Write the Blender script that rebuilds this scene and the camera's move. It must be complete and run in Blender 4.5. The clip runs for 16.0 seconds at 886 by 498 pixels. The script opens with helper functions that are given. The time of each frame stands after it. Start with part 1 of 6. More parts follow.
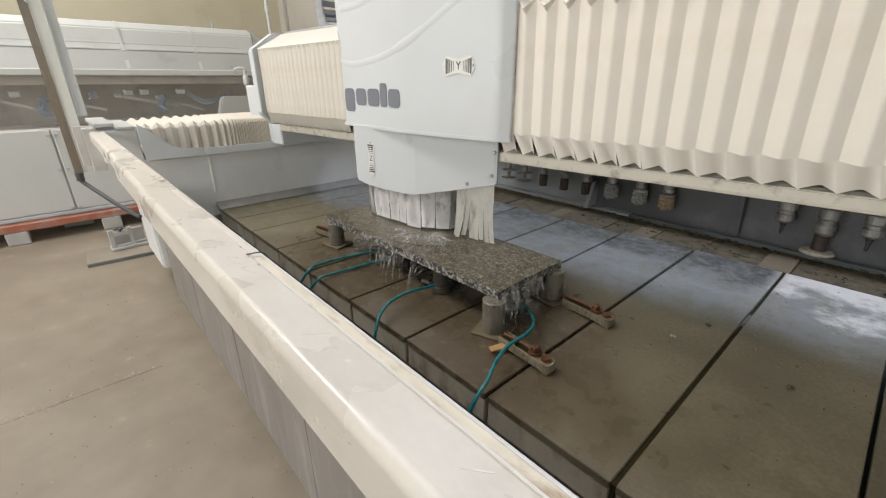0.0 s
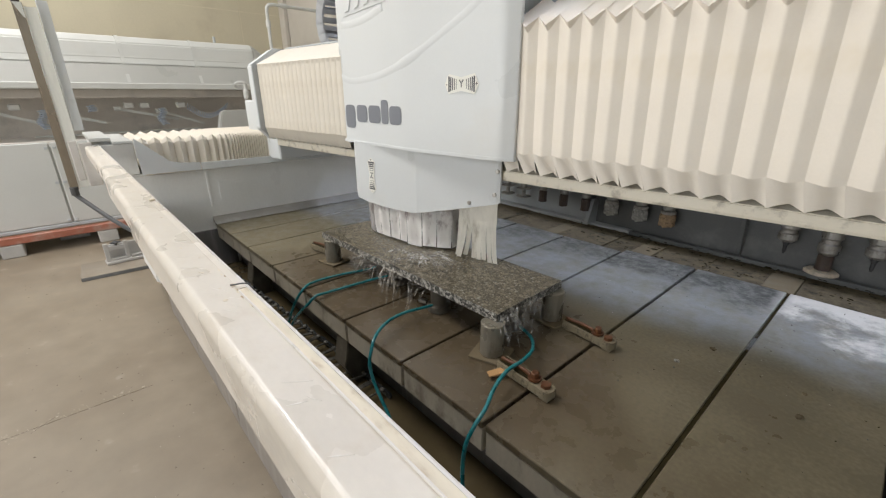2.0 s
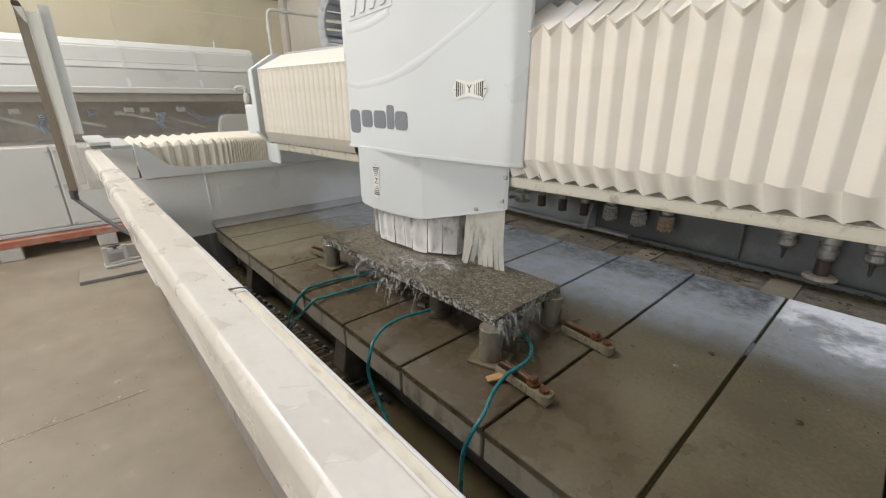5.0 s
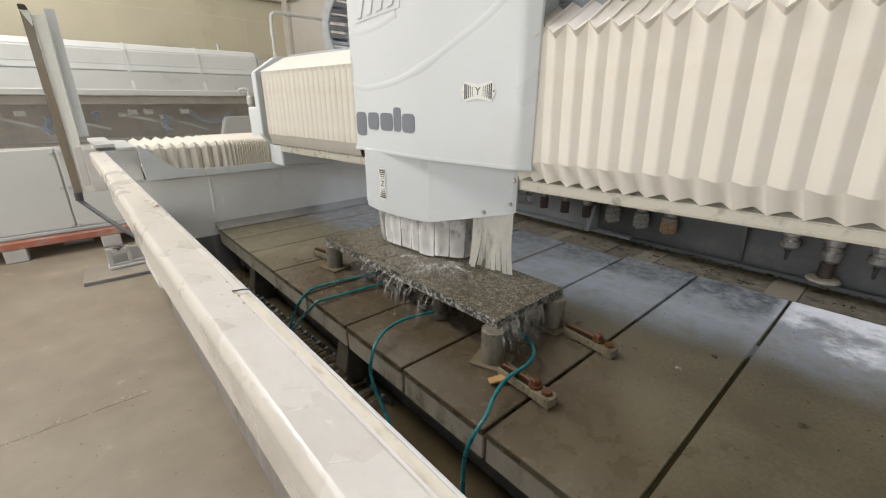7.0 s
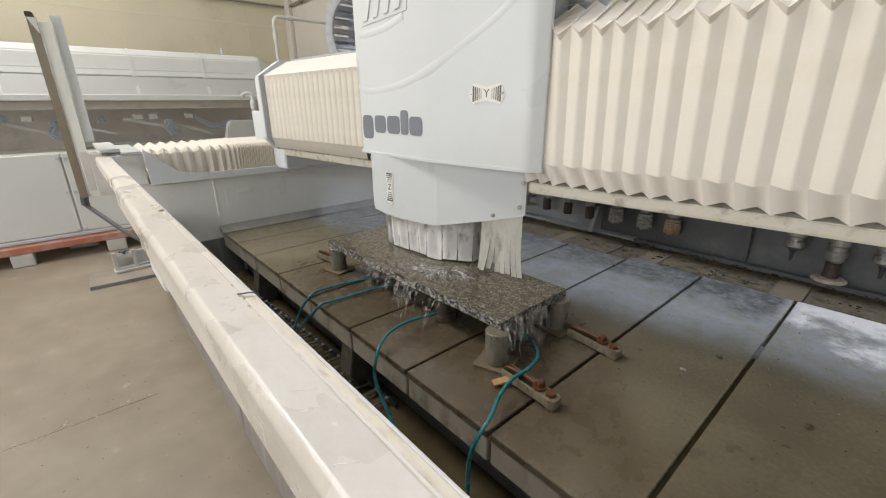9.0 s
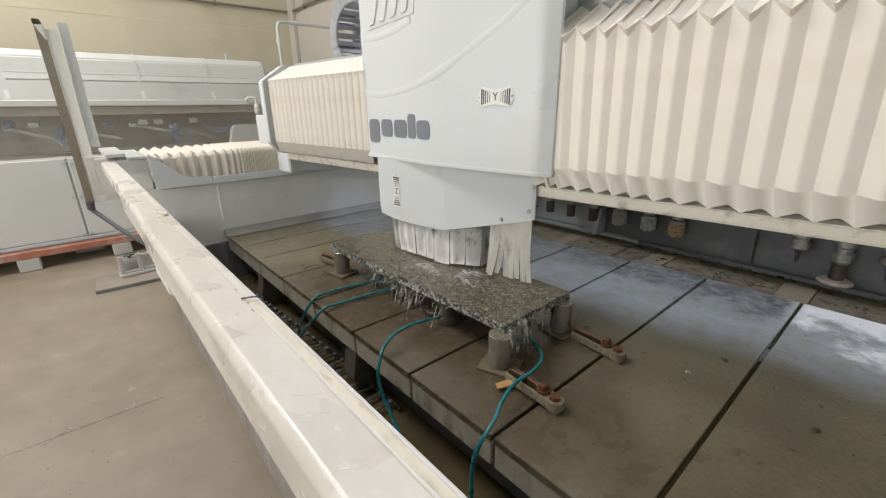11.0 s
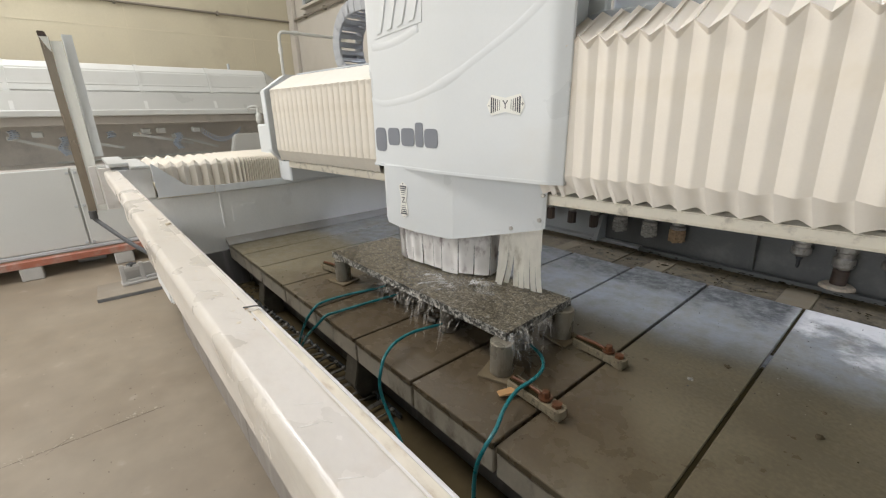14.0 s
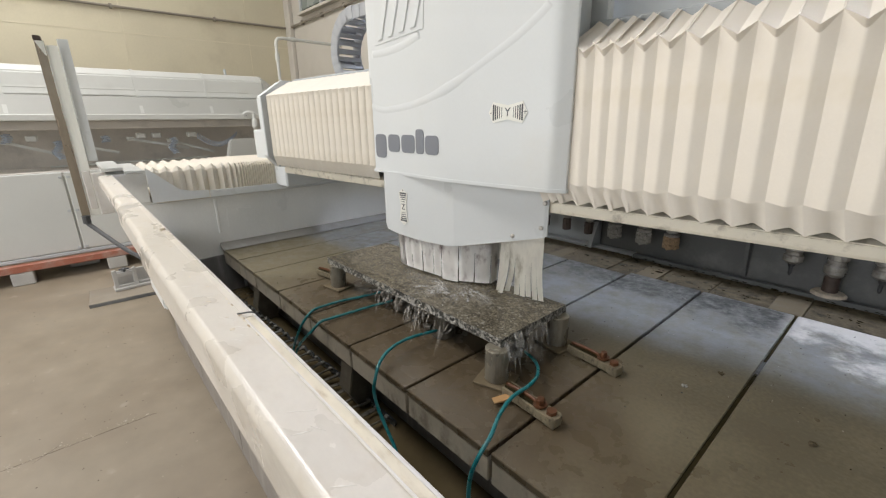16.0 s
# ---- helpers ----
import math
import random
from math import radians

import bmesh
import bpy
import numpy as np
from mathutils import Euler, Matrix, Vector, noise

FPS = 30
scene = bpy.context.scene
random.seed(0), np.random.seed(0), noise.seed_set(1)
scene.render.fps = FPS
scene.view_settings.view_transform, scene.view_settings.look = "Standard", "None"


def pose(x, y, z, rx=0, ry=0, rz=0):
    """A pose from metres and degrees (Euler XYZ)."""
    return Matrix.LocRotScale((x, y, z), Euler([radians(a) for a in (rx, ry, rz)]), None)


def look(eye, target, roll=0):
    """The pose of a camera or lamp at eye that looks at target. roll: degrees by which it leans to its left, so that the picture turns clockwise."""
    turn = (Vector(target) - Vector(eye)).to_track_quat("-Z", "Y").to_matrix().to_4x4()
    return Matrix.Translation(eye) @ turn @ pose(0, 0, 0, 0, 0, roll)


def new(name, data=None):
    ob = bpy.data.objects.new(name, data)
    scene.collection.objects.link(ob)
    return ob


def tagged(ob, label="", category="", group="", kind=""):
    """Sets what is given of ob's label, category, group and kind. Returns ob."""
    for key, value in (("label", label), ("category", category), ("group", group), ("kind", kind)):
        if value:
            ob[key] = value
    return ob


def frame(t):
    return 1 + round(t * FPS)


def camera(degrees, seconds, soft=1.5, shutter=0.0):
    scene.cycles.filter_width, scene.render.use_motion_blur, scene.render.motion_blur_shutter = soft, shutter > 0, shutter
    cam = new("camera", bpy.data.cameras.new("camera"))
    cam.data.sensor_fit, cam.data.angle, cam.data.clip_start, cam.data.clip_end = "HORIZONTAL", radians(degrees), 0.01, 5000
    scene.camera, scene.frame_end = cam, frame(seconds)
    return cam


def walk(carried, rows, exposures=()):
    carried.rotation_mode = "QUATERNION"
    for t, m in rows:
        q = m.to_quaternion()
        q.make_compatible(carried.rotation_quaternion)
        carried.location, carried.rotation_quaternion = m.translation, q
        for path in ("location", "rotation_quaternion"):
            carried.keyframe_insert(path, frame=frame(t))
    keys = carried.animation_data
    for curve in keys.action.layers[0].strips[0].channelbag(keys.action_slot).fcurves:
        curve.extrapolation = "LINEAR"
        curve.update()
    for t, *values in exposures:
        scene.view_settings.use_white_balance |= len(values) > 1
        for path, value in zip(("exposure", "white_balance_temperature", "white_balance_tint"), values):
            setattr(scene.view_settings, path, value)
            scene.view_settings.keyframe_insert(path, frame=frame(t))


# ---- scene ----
cam = camera(93.6, 16.0, soft=1.25)
PATH = [
    (0, (0.658, -0.773, 1.482), (-0.721, 0.464, 0.729), -0.3),
    (0.5, (0.632, -0.761, 1.484), (-0.763, 0.458, 0.729), -0.6),
    (1, (0.633, -0.753, 1.487), (-0.773, 0.466, 0.753), -0.7),
    (1.5, (0.635, -0.748, 1.497), (-0.767, 0.487, 0.783), -0.4),
    (2, (0.63, -0.737, 1.499), (-0.763, 0.516, 0.798), -0.0),
    (2.5, (0.632, -0.732, 1.501), (-0.754, 0.534, 0.812), 0.3),
    (3, (0.631, -0.732, 1.499), (-0.751, 0.541, 0.816), 0.5),
    (3.5, (0.632, -0.732, 1.5), (-0.751, 0.541, 0.819), 0.5),
    (4, (0.631, -0.735, 1.499), (-0.757, 0.532, 0.815), 0.4),
    (6.5, (0.634, -0.737, 1.502), (-0.77, 0.517, 0.825), 0.0),
    (7, (0.634, -0.738, 1.502), (-0.771, 0.515, 0.828), 0.1),
    (7.5, (0.635, -0.737, 1.503), (-0.773, 0.515, 0.831), 0.0),
    (8, (0.635, -0.739, 1.502), (-0.776, 0.51, 0.832), -0.1),
    (8.5, (0.634, -0.74, 1.502), (-0.78, 0.506, 0.834), -0.2),
    (9, (0.636, -0.74, 1.504), (-0.782, 0.504, 0.838), -0.4),
    (11.5, (0.637, -0.739, 1.506), (-0.797, 0.494, 0.856), -0.8),
    (12, (0.637, -0.741, 1.504), (-0.8, 0.49, 0.857), -0.8),
    (12.5, (0.637, -0.742, 1.503), (-0.802, 0.489, 0.86), -0.9),
    (13, (0.639, -0.743, 1.506), (-0.801, 0.49, 0.868), -0.9),
    (13.5, (0.64, -0.74, 1.51), (-0.801, 0.495, 0.879), -1.0),
    (14, (0.64, -0.741, 1.51), (-0.803, 0.497, 0.887), -1.1),
    (14.5, (0.64, -0.742, 1.51), (-0.805, 0.498, 0.897), -1.2),
    (15, (0.64, -0.744, 1.512), (-0.802, 0.501, 0.904), -1.1),
    (15.5, (0.642, -0.743, 1.514), (-0.797, 0.51, 0.913), -0.9),
    (16, (0.642, -0.741, 1.512), (-0.793, 0.518, 0.916), -0.7),
]
walk(cam, [(t, look(eye, target, roll)) for t, eye, target, roll in PATH])

# ---------- light ----------
world = bpy.data.worlds.new("sky")
scene.world = world
world.use_nodes = True
wn = world.node_tree
sky = wn.nodes.new("ShaderNodeTexSky")
sky.sky_type, sky.sun_disc = "NISHITA", False
sky.sun_elevation, sky.sun_rotation = radians(42), radians(150)
wn.links.new(sky.outputs[0], wn.nodes["Background"].inputs[0])
wn.nodes["Background"].inputs[1].default_value = 0.1


def area_lamp(name, m, sx, sy, watts, colour):
    data = bpy.data.lights.new(name, "AREA")
    data.shape, data.size, data.size_y, data.energy, data.color = "RECTANGLE", sx, sy, watts, colour
    ob = new(name, data)
    ob.matrix_world = m
    return ob


# daylight in the assumed south door and the high window, with two added fills
area_lamp("door_daylight", look((-0.8, -6.9, 2.3), (-0.6, 0.5, 1.0)), 6.0, 4.0, 232, (0.985, 0.98, 0.98))
# unseen overhead lamp, added to brighten upward faces and the far wall
area_lamp("rooflight_daylight", look((-4.0, -1.9, 5.75), (-4.0, -1.9, 0)), 5.6, 1.5, 310, (1.0, 0.98, 0.955))
# cool fill lamp, added to lift the faces turned towards +x
area_lamp("side_door_daylight", look((6.95, -1.95, 1.85), (-2.7, 0.3, 0.9)), 4.9, 3.5, 24, (0.84, 0.92, 1.0))
window = area_lamp("window_daylight", look((0.4, 2.52, 4.0), (0.3, 1.05, 0.6)), 6.0, 1.3, 100, (0.72, 0.80, 1.0))
window.data.spread = radians(70)  # cone narrowed to keep this lamp off the bellows tops
scene.view_settings.exposure = 0.16


# ---------- materials ----------
def rgb(c):
    return (*c, 1.0) if len(c) == 3 else c


def mat(name, base, rough=0.5, metal=0.0, vary=0.12, scale=6.0, stain=None, stain_amt=0.0, stain_scale=2.0, bump=0.15,
        fine=90.0, coat=0.0, rough_vary=0.15, stretch=(1, 1, 1), spec=0.5):
    m = bpy.data.materials.new(name)
    m.use_nodes = True
    nt = m.node_tree
    N, L = nt.nodes, nt.links
    b = N["Principled BSDF"]
    b.inputs["Metallic"].default_value = metal
    b.inputs["Coat Weight"].default_value = coat
    b.inputs["Specular IOR Level"].default_value = spec
    geo = N.new("ShaderNodeTexCoord")
    mp = N.new("ShaderNodeMapping")
    mp.inputs["Scale"].default_value = stretch
    L.new(geo.outputs["Object"], mp.inputs[0])
    info = N.new("ShaderNodeObjectInfo")
    n1 = N.new("ShaderNodeTexNoise")
    n1.inputs["Scale"].default_value, n1.inputs["Detail"].default_value = scale, 6
    n2 = N.new("ShaderNodeTexNoise")
    n2.inputs["Scale"].default_value, n2.inputs["Detail"].default_value = fine, 4
    for n in (n1, n2):
        L.new(mp.outputs[0], n.inputs["Vector"])
    add = N.new("ShaderNodeMath")
    add.operation = "MULTIPLY_ADD"
    L.new(n2.outputs[0], add.inputs[0])
    add.inputs[1].default_value = 0.35
    L.new(n1.outputs[0], add.inputs[2])
    jit = N.new("ShaderNodeMath")
    jit.operation = "MULTIPLY_ADD"
    L.new(info.outputs["Random"], jit.inputs[0])
    jit.inputs[1].default_value = 0.18
    L.new(add.outputs[0], jit.inputs[2])
    ramp = N.new("ShaderNodeMapRange")
    ramp.inputs["From Min"].default_value, ramp.inputs["From Max"].default_value = 0.38, 1.1
    ramp.inputs["To Min"].default_value, ramp.inputs["To Max"].default_value = 1 - vary, 1 + vary
    L.new(jit.outputs[0], ramp.inputs[0])
    mul = N.new("ShaderNodeVectorMath")
    mul.operation = "SCALE"
    mul.inputs[0].default_value = base
    L.new(ramp.outputs[0], mul.inputs["Scale"])
    colour = mul.outputs[0]
    if stain:
        n3 = N.new("ShaderNodeTexNoise")
        n3.inputs["Scale"].default_value, n3.inputs["Detail"].default_value = stain_scale, 8
        n3.inputs["Roughness"].default_value = 0.62
        L.new(mp.outputs[0], n3.inputs["Vector"])
        r3 = N.new("ShaderNodeMapRange")
        r3.interpolation_type = "SMOOTHSTEP"
        r3.inputs["From Min"].default_value, r3.inputs["From Max"].default_value = 0.5, 0.72
        r3.inputs["To Max"].default_value = stain_amt
        L.new(n3.outputs[0], r3.inputs[0])
        mix = N.new("ShaderNodeMix")
        mix.data_type = "RGBA"
        L.new(r3.outputs[0], mix.inputs["Factor"])
        L.new(colour, mix.inputs["A"])
        mix.inputs["B"].default_value = rgb(stain)
        colour = mix.outputs["Result"]
    L.new(colour, b.inputs["Base Color"])
    rr = N.new("ShaderNodeMapRange")
    rr.inputs["From Min"].default_value, rr.inputs["From Max"].default_value = 0.3, 0.75
    rr.inputs["To Min"].default_value, rr.inputs["To Max"].default_value = max(rough - rough_vary, 0.03), min(rough + rough_vary, 1)
    L.new(n1.outputs[0], rr.inputs[0])
    L.new(rr.outputs[0], b.inputs["Roughness"])
    if bump:
        bp = N.new("ShaderNodeBump")
        bp.inputs["Strength"].default_value, bp.inputs["Distance"].default_value = bump, 0.004
        L.new(add.outputs[0], bp.inputs["Height"])
        L.new(bp.outputs[0], b.inputs["Normal"])
    return m


M = {}
M["cover"] = mat("machine_cover_paint", (0.655, 0.672, 0.672), 0.38, vary=0.04, scale=2.5, stain=(0.62, 0.58, 0.5), stain_amt=0.25, stain_scale=1.6, bump=0.03)
M["white"] = mat("white_enamel", (0.68, 0.645, 0.605), 0.42, vary=0.07, scale=5, stain=(0.52, 0.45, 0.37), stain_amt=0.45, stain_scale=7, bump=0.08, rough_vary=0.2)
M["beam"] = mat("scuffed_beam_enamel", (0.645, 0.595, 0.525), 0.36, vary=0.10, scale=6, stain=(0.53, 0.45, 0.36), stain_amt=0.38, stain_scale=13, bump=0.06, rough_vary=0.22, stretch=(1, 1.5, 1.5))
M["grime"] = mat("brown_grime", (0.40, 0.30, 0.19), 0.6, vary=0.25, scale=60, bump=0)
M["scuff"] = mat("dry_white_splash", (0.72, 0.68, 0.62), 0.55, vary=0.06, bump=0)
M["bead"] = mat("dirty_cream_strip", (0.66, 0.59, 0.47), 0.5, vary=0.25, scale=30, stain=(0.36, 0.25, 0.14), stain_amt=0.95, stain_scale=34, bump=0.15, stretch=(0.35, 1, 1))
M["bellows"] = mat("bellows_cloth", (0.785, 0.722, 0.632), 0.65, vary=0.06, scale=5, stain=(0.70, 0.62, 0.49), stain_amt=0.55, stain_scale=5, bump=0.12, fine=160)
# a duller tone of bellows_cloth, for the left and rail bellows
M["dullbellows"] = mat("dusty_bellows_cloth", (0.655, 0.605, 0.52), 0.7, vary=0.07, scale=6, stain=(0.56, 0.50, 0.41), stain_amt=0.6, stain_scale=6, bump=0.12, fine=160)
M["silt"] = mat("blue_grey_silt", (0.13, 0.132, 0.132), 0.8, spec=0.12, vary=0.35, scale=30, stain=(0.03, 0.03, 0.03), stain_amt=0.7, stain_scale=22, bump=0.3)
M["slot"] = mat("slot_dirt", (0.026, 0.021, 0.009), 0.9, spec=0.08, vary=0.5, scale=25, bump=0.4)
M["ledge"] = mat("ledge_paint", (0.86, 0.795, 0.66), 0.45, vary=0.08, scale=4, stain=(0.27, 0.22, 0.16), stain_amt=0.7, stain_scale=14, bump=0.08)
M["grey"] = mat("grey_paint", (0.42, 0.44, 0.45), 0.5, vary=0.1, scale=4, stain=(0.6, 0.6, 0.58), stain_amt=0.4, stain_scale=3)
M["sidegrey"] = mat("splashed_grey_paint", (0.82, 0.82, 0.80), 0.42, vary=0.1, scale=3, stain=(0.82, 0.82, 0.80), stain_amt=0.6, stain_scale=2.2, stretch=(1, 1, 0.5))
M["dark"] = mat("dark_steel", (0.05, 0.052, 0.055), 0.5, vary=0.3, scale=7, stain=(0.16, 0.15, 0.14), stain_amt=0.4)
M["slate"] = mat("slate_blue_paint", (0.128, 0.130, 0.128), 0.5, vary=0.2, scale=3, stain=(0.27, 0.265, 0.25), stain_amt=0.5, stain_scale=4)
M["panel"] = mat("basin_panel_paint", (0.17, 0.166, 0.166), 0.5, vary=0.1, scale=3, stain=(0.42, 0.41, 0.40), stain_amt=0.45, stain_scale=4, stretch=(3, 3, 0.35))
M["skirt"] = mat("dusty_trough_paint", (0.25, 0.225, 0.20), 0.55, vary=0.12, scale=3, stain=(0.42, 0.39, 0.35), stain_amt=0.5, stain_scale=5, stretch=(3, 3, 0.35))
M["steel"] = mat("bare_steel", (0.48, 0.46, 0.43), 0.38, metal=0.85, vary=0.2, scale=14, stain=(0.32, 0.26, 0.2), stain_amt=0.5, stain_scale=8)
M["alu"] = mat("wet_aluminium", (0.28, 0.255, 0.205), 0.33, metal=0.5, vary=0.25, scale=14, stain=(0.13, 0.11, 0.08), stain_amt=0.7, stain_scale=16, stretch=(1, 1, 0.45))
# base darkened for the slab's shadow over the pods as well as wet
M["pod"] = mat("wet_dark_casting", (0.10, 0.088, 0.068), 0.45, metal=0.2, vary=0.3, scale=20, stain=(0.2, 0.18, 0.15), stain_amt=0.5, stain_scale=14)
M["rust"] = mat("rusty_steel", (0.12, 0.046, 0.018), 0.5, metal=0.2, vary=0.35, scale=40, stain=(0.08, 0.045, 0.03), stain_amt=0.7, stain_scale=30, bump=0.4)
M["tan"] = mat("pale_stone_plate", (0.155, 0.122, 0.076), 0.75, spec=0.2, vary=0.15, scale=14, stain=(0.17, 0.14, 0.1), stain_amt=0.6, stain_scale=9)
M["clampbar"] = mat("stained_clamp_bar", (0.24, 0.205, 0.14), 0.4, metal=0.2, vary=0.45, scale=40, stain=(0.05, 0.032, 0.016), stain_amt=1.0, stain_scale=50, bump=0.3)
M["hose"] = mat("teal_hose", (0.012, 0.17, 0.19), 0.32, vary=0.15, scale=20, stain=(0.2, 0.24, 0.23), stain_amt=0.3, stain_scale=25)
M["rubber"] = mat("black_rubber", (0.02, 0.02, 0.02), 0.6, vary=0.2)
M["strip"] = mat("rubber_strip", (0.90, 0.87, 0.84), 0.6, vary=0.08, scale=16, stain=(0.22, 0.14, 0.135), stain_amt=0.85, stain_scale=15, bump=0.2, stretch=(1, 1, 0.55))
M["strip2"] = mat("pale_rubber_strip", (0.86, 0.83, 0.755), 0.55, vary=0.16, scale=18, stain=(0.36, 0.31, 0.22), stain_amt=0.75, stain_scale=17, stretch=(1, 1, 0.4))
M["mark"] = mat("grey_print", (0.20, 0.21, 0.235), 0.45, vary=0.05, bump=0)
M["label"] = mat("label_film", (0.80, 0.79, 0.73), 0.4, vary=0.03, bump=0)
M["print"] = mat("label_print", (0.07, 0.07, 0.08), 0.45, vary=0.05, bump=0)
M["orange"] = mat("orange_rack_paint", (0.33, 0.115, 0.07), 0.5, vary=0.2, scale=6, stain=(0.4, 0.36, 0.32), stain_amt=0.6, stain_scale=4)
M["plate"] = mat("grey_stone_plate", (0.27, 0.258, 0.24), 0.75, vary=0.15, scale=8, stain=(0.4, 0.4, 0.39), stain_amt=0.5, stain_scale=5)
M["dustplate"] = mat("floor_dust_on_stone", (0.25, 0.212, 0.165), 0.7, vary=0.15, scale=8, stain=(0.30, 0.27, 0.22), stain_amt=0.5, stain_scale=5)
M["block"] = mat("dusty_block", (0.40, 0.385, 0.36), 0.8, vary=0.15, scale=8)
M["farwhite"] = mat("dusty_white_paint", (0.535, 0.54, 0.515), 0.5, vary=0.06, scale=2, stain=(0.46, 0.45, 0.42), stain_amt=0.5, stain_scale=2)
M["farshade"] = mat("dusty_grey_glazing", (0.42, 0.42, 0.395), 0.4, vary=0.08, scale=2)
# haze put into the base: the dusty interior itself is darker
M["fardark"] = mat("dusty_dark_interior", (0.51, 0.475, 0.43), 0.7, vary=0.2, scale=2, stain=(0.2, 0.2, 0.2), stain_amt=0.5)
M["blue"] = mat("blue_coil_hose", (0.40, 0.455, 0.54), 0.4, vary=0.1)
M["zinc"] = mat("galvanised_sheet", (0.80, 0.79, 0.73), 0.38, metal=0.25, vary=0.18, scale=6, stain=(0.3, 0.27, 0.22), stain_amt=0.4, stain_scale=3, stretch=(1, 1, 0.2))
M["pipegrey"] = mat("dusty_grey_conduit", (0.22, 0.195, 0.16), 0.7, vary=0.15, scale=5)
M["plasterjoint"] = mat("plaster_joint", (0.555, 0.505, 0.383), 0.9, vary=0.15, scale=3)
M["wood"] = mat("pale_wood", (0.42, 0.24, 0.10), 0.6, vary=0.2, scale=20, stretch=(1, 6, 6))
M["plaster"] = mat("cream_plaster", (0.565, 0.515, 0.385), 0.85, vary=0.10, scale=1.2, stain=(0.45, 0.40, 0.295), stain_amt=0.7, stain_scale=1.1, bump=0.2, fine=40)
M["greywall"] = mat("grey_plaster", (0.50, 0.47, 0.42), 0.85, vary=0.08, scale=1.2, stain=(0.4, 0.37, 0.32), stain_amt=0.5, stain_scale=0.9, bump=0.2, fine=40)
M["roof"] = mat("roof_sheet", (0.6, 0.6, 0.58), 0.7, vary=0.1)
M["chain"] = mat("grey_chain_plastic", (0.30, 0.31, 0.33), 0.5, vary=0.12, stain=(0.5, 0.5, 0.48), stain_amt=0.4)
M["brown"] = mat("brown_tool_body", (0.075, 0.052, 0.042), 0.5, vary=0.3, scale=20)
M["sand"] = mat("gritty_tool_rim", (0.58, 0.50, 0.40), 0.8, vary=0.4, scale=50, fine=200, bump=0.6)
M["edge"] = mat("worn_table_edge", (0.40, 0.36, 0.29), 0.45, vary=0.25, scale=10, stain=(0.11, 0.085, 0.06), stain_amt=0.85, stain_scale=9, stretch=(1, 1, 0.6))
M["scrap"] = mat("wet_grey_crossbar", (0.085, 0.08, 0.068), 0.35, metal=0.1, vary=0.4, scale=30, stain=(0.2, 0.17, 0.13), stain_amt=0.8, stain_scale=20)
M["chainlink"] = mat("wet_dark_plastic", (0.045, 0.05, 0.052), 0.25, vary=0.3, scale=20, stain=(0.13, 0.12, 0.10), stain_amt=0.5, stain_scale=30)
M["lug"] = mat("wet_pale_plastic", (0.19, 0.185, 0.17), 0.25, vary=0.4, scale=30, stain=(0.12, 0.1, 0.08), stain_amt=0.7, stain_scale=40)
M["grit"] = mat("grey_gritty_rim", (0.32, 0.31, 0.28), 0.8, vary=0.5, scale=60, stain=(0.04, 0.04, 0.035), stain_amt=0.95, stain_scale=40, fine=220, bump=0.6)
M["rustgrit"] = mat("rusty_gritty_rim", (0.34, 0.235, 0.14), 0.8, vary=0.5, scale=60, stain=(0.06, 0.045, 0.03), stain_amt=0.9, stain_scale=45, fine=220, bump=0.6)
# darker copy of galvanised_sheet: the flange's shade is in its base colour
M["darkzinc"] = mat("dirty_galvanised_flange", (0.25, 0.20, 0.15), 0.3, metal=0.65, vary=0.35, scale=8, stain=(0.36, 0.31, 0.23), stain_amt=0.5, stretch=(1, 1, 0.2))
M["rear"] = mat("crusted_rear_strip", (0.115, 0.092, 0.058), 0.85, spec=0.15, vary=0.65, scale=22, stain=(0.022, 0.02, 0.016), stain_amt=0.95, stain_scale=14, bump=0.6)
M["crumb"] = mat("dry_slurry_crumb", (0.36, 0.32, 0.26), 0.9, vary=0.2, scale=40)
M["joint"] = mat("floor_joint_dirt", (0.125, 0.10, 0.068), 0.9, vary=0.4, scale=12)
M["glass"] = mat("dusty_window_glass", (0.22, 0.25, 0.24), 0.25, vary=0.15, scale=3)
M["grey_tool"] = mat("plated_tool_holder", (0.36, 0.34, 0.31), 0.4, metal=0.6, vary=0.35, scale=30, stain=(0.10, 0.08, 0.06), stain_amt=0.85, stain_scale=18)


def nodes_of(name):
    m = bpy.data.materials.new(name)
    m.use_nodes = True
    return m, m.node_tree.nodes, m.node_tree.links, m.node_tree.nodes["Principled BSDF"]


